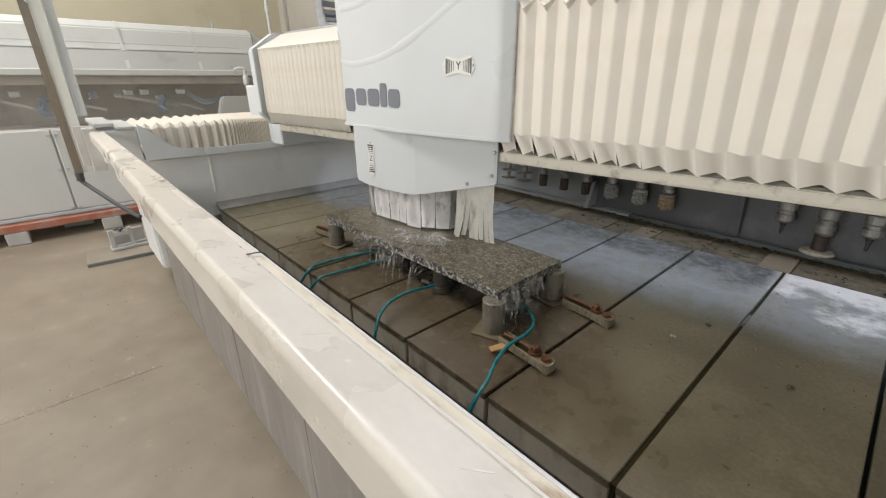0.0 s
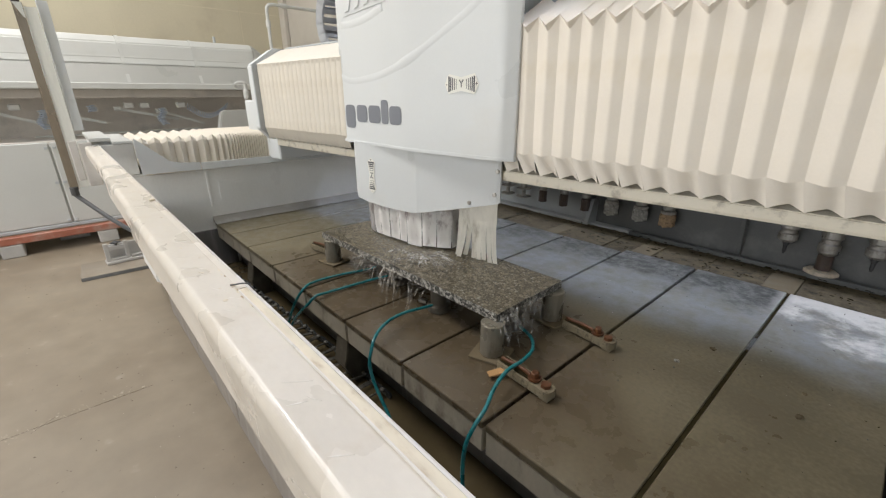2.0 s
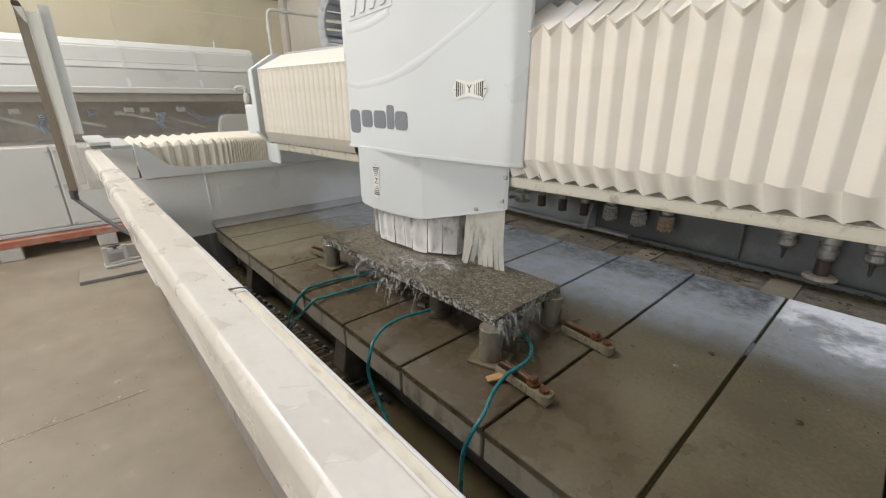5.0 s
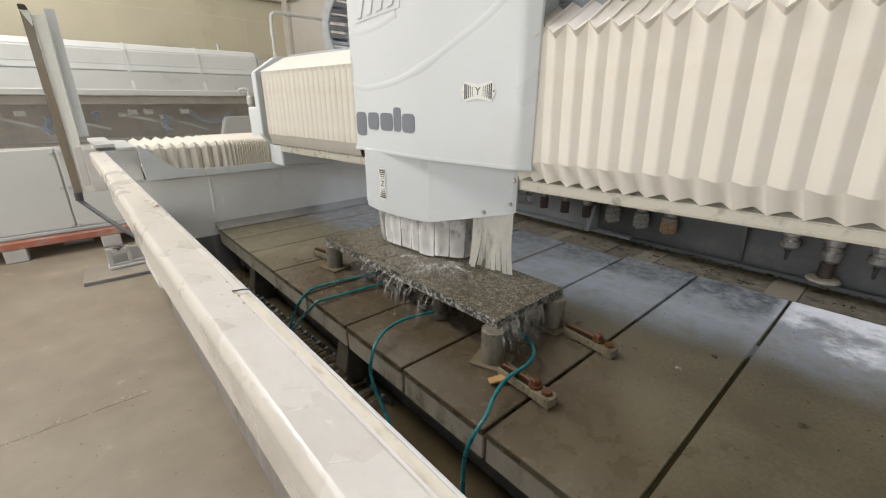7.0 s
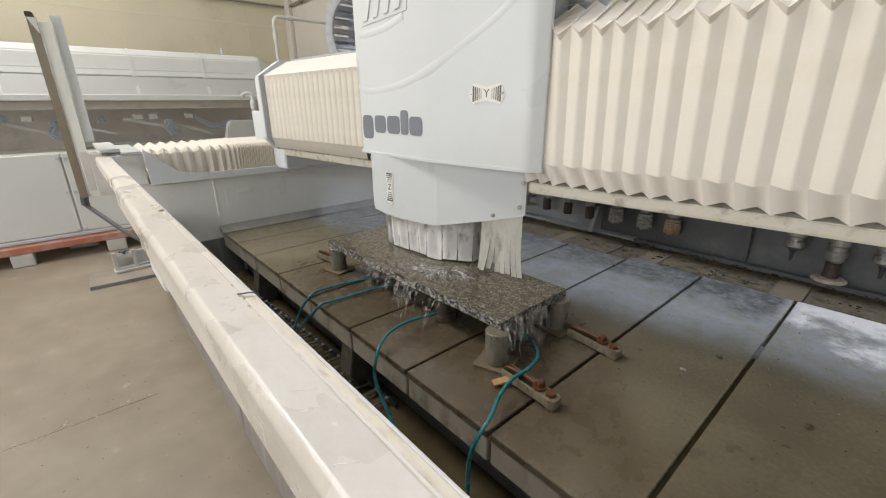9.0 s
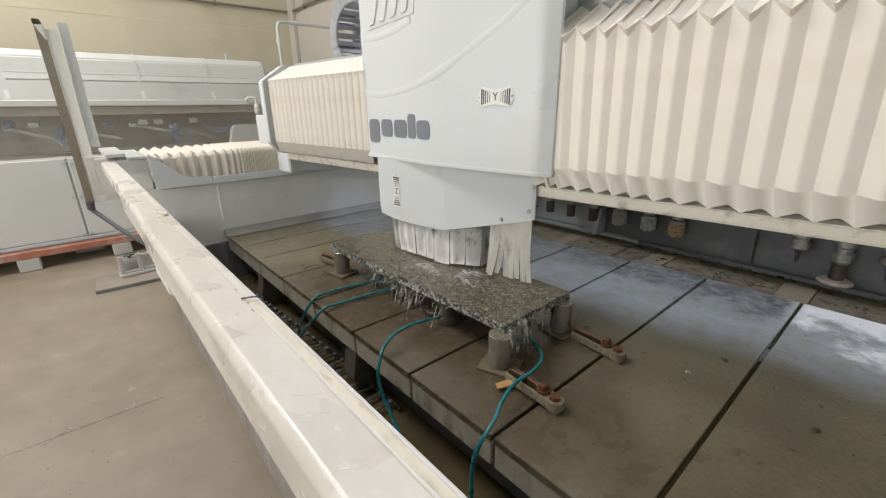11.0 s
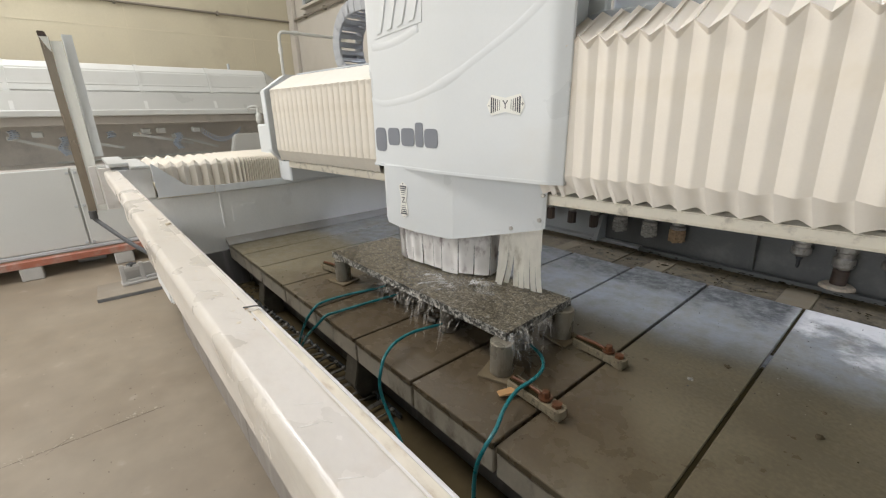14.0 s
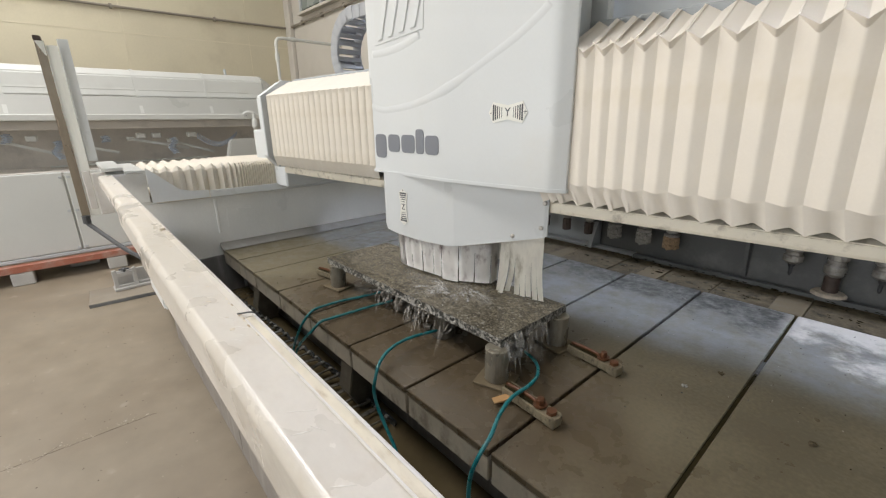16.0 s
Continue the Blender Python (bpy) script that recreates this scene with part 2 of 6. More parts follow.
def floor_material():
    m, N, L, b = nodes_of("dusty_concrete_floor")
    tc = N.new("ShaderNodeTexCoord")
    big, mid, fine = [N.new("ShaderNodeTexNoise") for _ in range(3)]
    for n, s, d in ((big, 1.3, 7), (mid, 7, 9), (fine, 120, 3)):
        n.inputs["Scale"].default_value, n.inputs["Detail"].default_value = s, d
        L.new(tc.outputs["Object"], n.inputs["Vector"])
    cr = N.new("ShaderNodeValToRGB")
    cr.color_ramp.elements[0].position, cr.color_ramp.elements[1].position = 0.38, 0.66
    cr.color_ramp.elements[0].color = (0.232, 0.188, 0.136, 1)
    cr.color_ramp.elements[1].color = (0.282, 0.236, 0.176, 1)
    L.new(big.outputs[0], cr.inputs[0])
    mr = N.new("ShaderNodeMapRange")
    mr.inputs["From Min"].default_value, mr.inputs["From Max"].default_value = 0.3, 0.75
    mr.inputs["To Min"].default_value, mr.inputs["To Max"].default_value = 0.88, 1.10
    L.new(mid.outputs[0], mr.inputs[0])
    sc = N.new("ShaderNodeVectorMath")
    sc.operation = "SCALE"
    L.new(cr.outputs[0], sc.inputs[0])
    L.new(mr.outputs[0], sc.inputs["Scale"])
    sp = N.new("ShaderNodeMapRange")
    sp.inputs["From Min"].default_value, sp.inputs["From Max"].default_value = 0.66, 0.74
    sp.inputs["To Max"].default_value = 0.12
    L.new(mid.outputs[0], sp.inputs[0])
    mx = N.new("ShaderNodeMix")
    mx.data_type = "RGBA"
    L.new(sp.outputs[0], mx.inputs["Factor"])
    L.new(sc.outputs[0], mx.inputs["A"])
    mx.inputs["B"].default_value = (0.6, 0.58, 0.54, 1)
    L.new(mx.outputs["Result"], b.inputs["Base Color"])
    rr = N.new("ShaderNodeMapRange")
    rr.inputs["To Min"].default_value, rr.inputs["To Max"].default_value = 0.34, 0.62
    L.new(mid.outputs[0], rr.inputs[0])
    L.new(rr.outputs[0], b.inputs["Roughness"])
    bp = N.new("ShaderNodeBump")
    bp.inputs["Strength"].default_value, bp.inputs["Distance"].default_value = 0.08, 0.003
    L.new(fine.outputs[0], bp.inputs["Height"])
    L.new(bp.outputs[0], b.inputs["Normal"])
    return m


def table_material():
    """Wet oxidised plate; cool window light painted into the rear half, dried pale slurry crust towards the back edge.
    """
    m, N, L, b = nodes_of("wet_table_plate")
    geo = N.new("ShaderNodeNewGeometry")
    big, mid, fine = [N.new("ShaderNodeTexNoise") for _ in range(3)]
    for n, s, d in ((big, 2.6, 10), (mid, 16, 12), (fine, 75, 8)):
        n.inputs["Scale"].default_value, n.inputs["Detail"].default_value = s, d
        L.new(geo.outputs["Position"], n.inputs["Vector"])
    cr = N.new("ShaderNodeValToRGB")
    cr.color_ramp.elements[0].position, cr.color_ramp.elements[1].position = 0.38, 0.66
    cr.color_ramp.elements[0].color = (0.119, 0.102, 0.064, 1)
    cr.color_ramp.elements[1].color = (0.186, 0.160, 0.106, 1)
    e = N.new("ShaderNodeMath")
    e.operation = "MULTIPLY_ADD"
    L.new(mid.outputs[0], e.inputs[0])
    e.inputs[1].default_value = 0.4
    h = N.new("ShaderNodeMath")
    h.operation = "MULTIPLY"
    L.new(big.outputs[0], h.inputs[0])
    h.inputs[1].default_value = 0.6
    L.new(h.outputs[0], e.inputs[2])
    e2 = N.new("ShaderNodeMath")
    e2.operation = "MULTIPLY_ADD"
    L.new(fine.outputs[0], e2.inputs[0])
    e2.inputs[1].default_value = 0.55
    L.new(e.outputs[0], e2.inputs[2])
    e3 = N.new("ShaderNodeMath")
    e3.operation = "SUBTRACT"
    L.new(e2.outputs[0], e3.inputs[0])
    e3.inputs[1].default_value = 0.275
    L.new(e3.outputs[0], cr.inputs[0])
    sep = N.new("ShaderNodeSeparateXYZ")
    L.new(geo.outputs["Position"], sep.inputs[0])
    # wet patch where the cooling water runs off, darkened for the slab's shade too
    off = N.new("ShaderNodeVectorMath")
    off.operation = "SUBTRACT"
    L.new(geo.outputs["Position"], off.inputs[0])
    off.inputs[1].default_value = (-0.65, 0.25, 0.6)
    sq = N.new("ShaderNodeVectorMath")
    sq.operation = "MULTIPLY"
    L.new(off.outputs[0], sq.inputs[0])
    sq.inputs[1].default_value = (0.62, 1.1, 0.0)
    ln = N.new("ShaderNodeVectorMath")
    ln.operation = "LENGTH"
    L.new(sq.outputs[0], ln.inputs[0])
    wn_ = N.new("ShaderNodeMath")
    wn_.operation = "MULTIPLY_ADD"
    L.new(big.outputs[0], wn_.inputs[0])
    wn_.inputs[1].default_value = 0.7
    L.new(ln.outputs["Value"], wn_.inputs[2])
    wet = N.new("ShaderNodeMapRange")
    wet.interpolation_type = "SMOOTHSTEP"
    wet.inputs["From Min"].default_value, wet.inputs["From Max"].default_value = 0.68, 1.15
    wet.inputs["To Min"].default_value, wet.inputs["To Max"].default_value = 0.62, 1.0
    L.new(wn_.outputs[0], wet.inputs[0])
    damp = N.new("ShaderNodeVectorMath")
    damp.operation = "SCALE"
    info = N.new("ShaderNodeObjectInfo")
    tone = N.new("ShaderNodeMapRange")
    tone.inputs["To Min"].default_value, tone.inputs["To Max"].default_value = 0.78, 1.22
    L.new(info.outputs["Random"], tone.inputs[0])
    toned = N.new("ShaderNodeVectorMath")
    toned.operation = "SCALE"
    L.new(cr.outputs[0], toned.inputs[0])
    L.new(tone.outputs[0], toned.inputs["Scale"])
    # soaked plates turn a warm brown
    soak = N.new("ShaderNodeMapRange")
    soak.inputs["From Min"].default_value, soak.inputs["From Max"].default_value = 0.62, 1.0
    soak.inputs["To Min"].default_value, soak.inputs["To Max"].default_value = 0.55, 0.0
    L.new(wet.outputs[0], soak.inputs[0])
    soaked = N.new("ShaderNodeMix")
    soaked.data_type = "RGBA"
    L.new(soak.outputs[0], soaked.inputs["Factor"])
    L.new(toned.outputs[0], soaked.inputs["A"])
    soaked.inputs["B"].default_value = (0.185, 0.130, 0.080, 1)
    L.new(soaked.outputs["Result"], damp.inputs[0])
    L.new(wet.outputs[0], damp.inputs["Scale"])
    # cool window light painted on, from the bridge's shadow edge backwards
    lit_band = N.new("ShaderNodeMath")
    lit_band.operation = "MULTIPLY_ADD"
    L.new(big.outputs[0], lit_band.inputs[0])
    lit_band.inputs[1].default_value = 0.34
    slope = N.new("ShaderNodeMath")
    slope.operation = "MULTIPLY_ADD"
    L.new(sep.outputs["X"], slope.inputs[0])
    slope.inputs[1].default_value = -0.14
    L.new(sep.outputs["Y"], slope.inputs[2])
    L.new(slope.outputs[0], lit_band.inputs[2])
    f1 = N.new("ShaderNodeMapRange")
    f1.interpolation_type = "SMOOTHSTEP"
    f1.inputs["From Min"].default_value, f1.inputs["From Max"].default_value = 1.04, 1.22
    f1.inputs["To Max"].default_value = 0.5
    L.new(lit_band.outputs[0], f1.inputs[0])
    # noise breaks the painted light up
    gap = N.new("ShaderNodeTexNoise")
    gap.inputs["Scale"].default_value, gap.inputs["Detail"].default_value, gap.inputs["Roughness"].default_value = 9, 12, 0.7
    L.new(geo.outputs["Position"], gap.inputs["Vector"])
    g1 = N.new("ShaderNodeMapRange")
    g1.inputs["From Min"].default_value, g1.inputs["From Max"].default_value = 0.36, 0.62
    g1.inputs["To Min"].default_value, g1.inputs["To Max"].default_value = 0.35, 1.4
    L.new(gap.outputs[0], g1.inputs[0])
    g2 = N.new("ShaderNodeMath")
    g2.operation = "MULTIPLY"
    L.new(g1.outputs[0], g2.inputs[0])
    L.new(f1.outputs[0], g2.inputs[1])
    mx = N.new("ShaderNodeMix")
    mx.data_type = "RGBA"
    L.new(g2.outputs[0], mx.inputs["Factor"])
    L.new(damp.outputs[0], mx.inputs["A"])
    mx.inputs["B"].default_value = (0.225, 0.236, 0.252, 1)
    # thick dry crust in patches
    crn = N.new("ShaderNodeTexNoise")
    crn.inputs["Scale"].default_value, crn.inputs["Detail"].default_value, crn.inputs["Roughness"].default_value = 5, 12, 0.66
    L.new(geo.outputs["Position"], crn.inputs["Vector"])
    c1 = N.new("ShaderNodeMath")
    c1.operation = "MULTIPLY_ADD"
    L.new(crn.outputs[0], c1.inputs[0])
    c1.inputs[1].default_value = 1.3
    L.new(sep.outputs["Y"], c1.inputs[2])
    c2 = N.new("ShaderNodeMapRange")
    c2.interpolation_type = "SMOOTHSTEP"
    c2.inputs["From Min"].default_value, c2.inputs["From Max"].default_value = 1.96, 2.26
    c2.inputs["To Max"].default_value = 0.95
    L.new(c1.outputs[0], c2.inputs[0])
    # the plates nearer the middle carry a broken, dark-speckled crust
    flake = N.new("ShaderNodeTexNoise")
    flake.inputs["Scale"].default_value, flake.inputs["Detail"].default_value, flake.inputs["Roughness"].default_value = 24, 12, 0.74
    L.new(geo.outputs["Position"], flake.inputs["Vector"])
    fk = N.new("ShaderNodeValToRGB")
    fk.color_ramp.elements[0].position, fk.color_ramp.elements[1].position = 0.43, 0.72
    fk.color_ramp.elements[0].color, fk.color_ramp.elements[1].color = (0.045, 0.045, 0.04, 1), (0.29, 0.285, 0.265, 1)
    L.new(flake.outputs[0], fk.inputs[0])
    side = N.new("ShaderNodeMapRange")
    side.inputs["From Min"].default_value, side.inputs["From Max"].default_value = 0.36, 0.44
    L.new(sep.outputs["X"], side.inputs[0])
    crust = N.new("ShaderNodeMix")
    crust.data_type = "RGBA"
    L.new(side.outputs[0], crust.inputs["Factor"])
    L.new(fk.outputs[0], crust.inputs["A"])
    crust.inputs["B"].default_value = (0.62, 0.585, 0.53, 1)
    mx2 = N.new("ShaderNodeMix")
    mx2.data_type = "RGBA"
    L.new(c2.outputs[0], mx2.inputs["Factor"])
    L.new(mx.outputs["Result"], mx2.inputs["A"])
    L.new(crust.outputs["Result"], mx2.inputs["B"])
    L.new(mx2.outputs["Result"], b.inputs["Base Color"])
    rr = N.new("ShaderNodeMapRange")
    rr.inputs["From Min"].default_value, rr.inputs["From Max"].default_value = 0.35, 0.7
    rr.inputs["To Min"].default_value, rr.inputs["To Max"].default_value = 0.28, 0.6
    L.new(mid.outputs[0], rr.inputs[0])
    rw = N.new("ShaderNodeMath")
    rw.operation = "MULTIPLY"
    L.new(rr.outputs[0], rw.inputs[0])
    L.new(wet.outputs[0], rw.inputs[1])
    L.new(rw.outputs[0], b.inputs["Roughness"])
    bp = N.new("ShaderNodeBump")
    bp.inputs["Strength"].default_value, bp.inputs["Distance"].default_value = 0.2, 0.003
    L.new(fine.outputs[0], bp.inputs["Height"])
    L.new(bp.outputs[0], b.inputs["Normal"])
    return m


def granite_material():
    m, N, L, b = nodes_of("wet_speckled_granite")
    tc = N.new("ShaderNodeTexCoord")
    vo = N.new("ShaderNodeTexVoronoi")
    vo.inputs["Scale"].default_value = 190
    vo2 = N.new("ShaderNodeTexVoronoi")
    vo2.inputs["Scale"].default_value = 160
    no = N.new("ShaderNodeTexNoise")
    no.inputs["Scale"].default_value, no.inputs["Detail"].default_value = 26, 6
    mp = N.new("ShaderNodeMapping")
    mp.inputs["Scale"].default_value, mp.inputs["Rotation"].default_value = (0.85, 1.1, 1.0), (0, 0, 0.5)
    L.new(tc.outputs["Object"], mp.inputs[0])
    for n in (vo, vo2, no):
        L.new(mp.outputs[0], n.inputs["Vector"])
    sep = N.new("ShaderNodeSeparateColor")
    L.new(vo.outputs["Color"], sep.inputs[0])
    a = N.new("ShaderNodeMath")
    a.operation = "MULTIPLY_ADD"
    L.new(sep.outputs[0], a.inputs[0])
    a.inputs[1].default_value = 0.5
    hn = N.new("ShaderNodeMath")
    hn.operation = "MULTIPLY"
    L.new(no.outputs[0], hn.inputs[0])
    hn.inputs[1].default_value = 0.75
    L.new(hn.outputs[0], a.inputs[2])
    cr = N.new("ShaderNodeValToRGB")
    cr.color_ramp.elements[0].position, cr.color_ramp.elements[1].position = 0.30, 0.95
    cr.color_ramp.elements[0].color = (0.050, 0.043, 0.031, 1)
    cr.color_ramp.elements[1].color = (0.215, 0.188, 0.138, 1)
    for p, c in ((0.52, (0.070, 0.060, 0.043, 1)), (0.66, (0.118, 0.102, 0.072, 1))):
        cr.color_ramp.elements.new(p).color = c
    L.new(a.outputs[0], cr.inputs[0])
    sep2 = N.new("ShaderNodeSeparateColor")
    L.new(vo2.outputs["Color"], sep2.inputs[0])
    th = N.new("ShaderNodeMath")
    th.operation = "GREATER_THAN"
    L.new(sep2.outputs[1], th.inputs[0])
    th.inputs[1].default_value = 0.955
    mx = N.new("ShaderNodeMix")
    mx.data_type = "RGBA"
    L.new(th.outputs[0], mx.inputs["Factor"])
    L.new(cr.outputs[0], mx.inputs["A"])
    mx.inputs["B"].default_value = (0.25, 0.235, 0.195, 1)
    L.new(mx.outputs["Result"], b.inputs["Base Color"])
    b.inputs["Roughness"].default_value = 0.22
    bp = N.new("ShaderNodeBump")
    bp.inputs["Strength"].default_value, bp.inputs["Distance"].default_value = 0.12, 0.004
    L.new(no.outputs[0], bp.inputs["Height"])
    L.new(bp.outputs[0], b.inputs["Normal"])
    return m


def water_material(name, colour, rough, alpha, grain=(70, 70, 22), low=0.36, high=0.66):
    """Broken water: its cover comes and goes in streaks."""
    m, N, L, b = nodes_of(name)
    b.inputs["Base Color"].default_value = rgb(colour)
    b.inputs["Roughness"].default_value = rough
    b.inputs["IOR"].default_value = 1.33
    tc = N.new("ShaderNodeTexCoord")
    mp = N.new("ShaderNodeMapping")
    mp.inputs["Scale"].default_value = grain
    L.new(tc.outputs["Object"], mp.inputs[0])
    n = N.new("ShaderNodeTexNoise")
    n.inputs["Scale"].default_value, n.inputs["Detail"].default_value = 1.0, 5
    L.new(mp.outputs[0], n.inputs["Vector"])
    r = N.new("ShaderNodeMapRange")
    r.interpolation_type = "SMOOTHSTEP"
    r.inputs["From Min"].default_value, r.inputs["From Max"].default_value = low, high
    r.inputs["To Max"].default_value = alpha
    L.new(n.outputs[0], r.inputs[0])
    L.new(r.outputs[0], b.inputs["Alpha"])
    return m


def murky_water():
    m, N, L, b = nodes_of("murky_water")
    tc = N.new("ShaderNodeTexCoord")
    n = N.new("ShaderNodeTexNoise")
    n.inputs["Scale"].default_value, n.inputs["Detail"].default_value = 7, 5
    L.new(tc.outputs["Object"], n.inputs["Vector"])
    cr = N.new("ShaderNodeValToRGB")
    cr.color_ramp.elements[0].color, cr.color_ramp.elements[1].color = (0.05, 0.038, 0.02, 1), (0.13, 0.10, 0.055, 1)
    L.new(n.outputs[0], cr.inputs[0])
    L.new(cr.outputs[0], b.inputs["Base Color"])
    b.inputs["Roughness"].default_value = 0.12
    bp = N.new("ShaderNodeBump")
    bp.inputs["Strength"].default_value, bp.inputs["Distance"].default_value = 0.5, 0.01
    L.new(n.outputs[0], bp.inputs["Height"])
    L.new(bp.outputs[0], b.inputs["Normal"])
    return m


def sawn_granite():
    m, N, L, b = nodes_of("sawn_granite_edge")
    tc = N.new("ShaderNodeTexCoord")
    vo = N.new("ShaderNodeTexVoronoi")
    vo.inputs["Scale"].default_value = 95
    no = N.new("ShaderNodeTexNoise")
    no.inputs["Scale"].default_value, no.inputs["Detail"].default_value = 110, 5
    for n in (vo, no):
        L.new(tc.outputs["Object"], n.inputs["Vector"])
    sep = N.new("ShaderNodeSeparateColor")
    L.new(vo.outputs["Color"], sep.inputs[0])
    a = N.new("ShaderNodeMath")
    a.operation = "MULTIPLY_ADD"
    L.new(sep.outputs[0], a.inputs[0])
    a.inputs[1].default_value = 0.55
    L.new(no.outputs[0], a.inputs[2])
    cr = N.new("ShaderNodeValToRGB")
    cr.color_ramp.elements[0].position, cr.color_ramp.elements[1].position = 0.45, 1.05
    cr.color_ramp.elements[0].color, cr.color_ramp.elements[1].color = (0.018, 0.018, 0.016, 1), (0.46, 0.44, 0.40, 1)
    cr.color_ramp.elements.new(0.72).color = (0.07, 0.066, 0.056, 1)
    L.new(a.outputs[0], cr.inputs[0])
    L.new(cr.outputs[0], b.inputs["Base Color"])
    b.inputs["Roughness"].default_value = 0.3
    bp = N.new("ShaderNodeBump")
    bp.inputs["Strength"].default_value, bp.inputs["Distance"].default_value = 0.6, 0.006
    L.new(no.outputs[0], bp.inputs["Height"])
    L.new(bp.outputs[0], b.inputs["Normal"])
    return m


M["sawn"] = sawn_granite()
M["floor"], M["table"], M["granite"], M["murk"] = floor_material(), table_material(), granite_material(), murky_water()
M["foam"] = water_material("foamy_water", (0.76, 0.70, 0.62), 0.3, 0.40, low=0.40, high=0.68)
M["veil"] = water_material("thin_water_veil", (0.86, 0.84, 0.81), 0.2, 0.30)
M["jet"] = water_material("thrown_water", (0.95, 0.94, 0.92), 0.4, 0.30, (22, 90, 90))
M["mist"] = water_material("fine_spray", (0.95, 0.94, 0.93), 0.9, 0.16, (16, 16, 34), 0.42, 0.80)


# ---------- mesh helpers ----------
def empty(name, m=Matrix()):
    ob = new(name)
    ob.empty_display_size = 0.1
    ob.matrix_world = m
    return ob


def part(name, bm, material, parent=None, label="", m=None, smooth=False):
    bmesh.ops.recalc_face_normals(bm, faces=bm.faces)
    data = bpy.data.meshes.new(name)
    for f in bm.faces:
        f.smooth = smooth
    bm.to_mesh(data)
    bm.free()
    data.materials.append(material)
    ob = new(name, data)
    ob.parent = parent
    if m is not None:
        ob.matrix_basis = m
    if label:
        ob["label"] = label
    return ob


def again(ob, m, parent=None):
    """Another object on the same mesh."""
    o = new(ob.name.split(".")[0], ob.data)
    o.parent = parent if parent is not None else ob.parent
    o.matrix_basis = m
    if "label" in ob:
        o["label"] = ob["label"]
    return o


def bevel(bm, w, seg=2, edges=None):
    if w > 0:
        bmesh.ops.bevel(bm, geom=list(edges or bm.edges), offset=w, segments=seg, affect="EDGES", clamp_overlap=True)
    return bm


def box(x0, x1, y0, y1, z0, z1, w=0.0, seg=1, bm=None):
    own = bm is None
    b = bmesh.new()
    bmesh.ops.create_cube(b, size=1, matrix=Matrix.Translation(((x0 + x1) / 2, (y0 + y1) / 2, (z0 + z1) / 2)) @ Matrix.Diagonal((x1 - x0, y1 - y0, z1 - z0, 1)))
    bevel(b, w, seg)
    return b if own else join(bm, b)


def join(bm, other):
    tmp = bpy.data.meshes.new("tmp")
    other.to_mesh(tmp)
    other.free()
    bm.from_mesh(tmp)
    bpy.data.meshes.remove(tmp)
    return bm


def prism(points, a0, a1, axis="z", w=0.0, seg=2, bm=None):
    """A profile swept along an axis. points: (y, z) for x, (x, z) for y, (x, y) for z."""
    b = bmesh.new()

    def at(p, a):
        return {"x": (a, p[0], p[1]), "y": (p[0], a, p[1]), "z": (p[0], p[1], a)}[axis]

    lo, hi = [b.verts.new(at(p, a0)) for p in points], [b.verts.new(at(p, a1)) for p in points]
    n = len(points)
    b.faces.new(lo), b.faces.new(hi[::-1])
    for i in range(n):
        b.faces.new((lo[i], lo[(i + 1) % n], hi[(i + 1) % n], hi[i]))
    bmesh.ops.recalc_face_normals(b, faces=b.faces)
    bevel(b, w, seg)
    return b if bm is None else join(bm, b)


def rounded(points, r, n=5):
    """A polygon with rounded corners."""
    out = []
    k = len(points)
    for i in range(k):
        a, b, c = Vector(points[i - 1]), Vector(points[i]), Vector(points[(i + 1) % k])
        ra = r[i] if isinstance(r, (list, tuple)) else r
        d0, d1 = (a - b).normalized(), (c - b).normalized()
        p0, p1 = b + d0 * ra, b + d1 * ra
        for j in range(n + 1):
            t = j / n
            out.append(tuple((1 - t) ** 2 * p0 + 2 * t * (1 - t) * b + t * t * p1))
    return out


def lathe(profile, seg=24, bm=None, m=Matrix()):
    """(radius, z) turned round z."""
    b = bmesh.new()
    rings = [[b.verts.new((r * math.cos(2 * math.pi * k / seg), r * math.sin(2 * math.pi * k / seg), z)) for k in range(seg)] for r, z in profile]
    for p, q in zip(rings, rings[1:]):
        for k in range(seg):
            b.faces.new((p[k], p[(k + 1) % seg], q[(k + 1) % seg], q[k]))
    b.faces.new(rings[0][::-1]), b.faces.new(rings[-1])
    bmesh.ops.transform(b, matrix=m, verts=b.verts)
    return b if bm is None else join(bm, b)


def smooth_path(points, steps=8):
    pts = [Vector(p) for p in points]
    pts = [2 * pts[0] - pts[1]] + pts + [2 * pts[-1] - pts[-2]]
    out = []
    for i in range(1, len(pts) - 2):
        a, b, c, d = pts[i - 1 : i + 3]
        for k in range(steps):
            t = k / steps
            out.append(0.5 * (2 * b + (c - a) * t + (2 * a - 5 * b + 4 * c - d) * t * t + (3 * b - a - 3 * c + d) * t**3))
    return out + [pts[-2]]


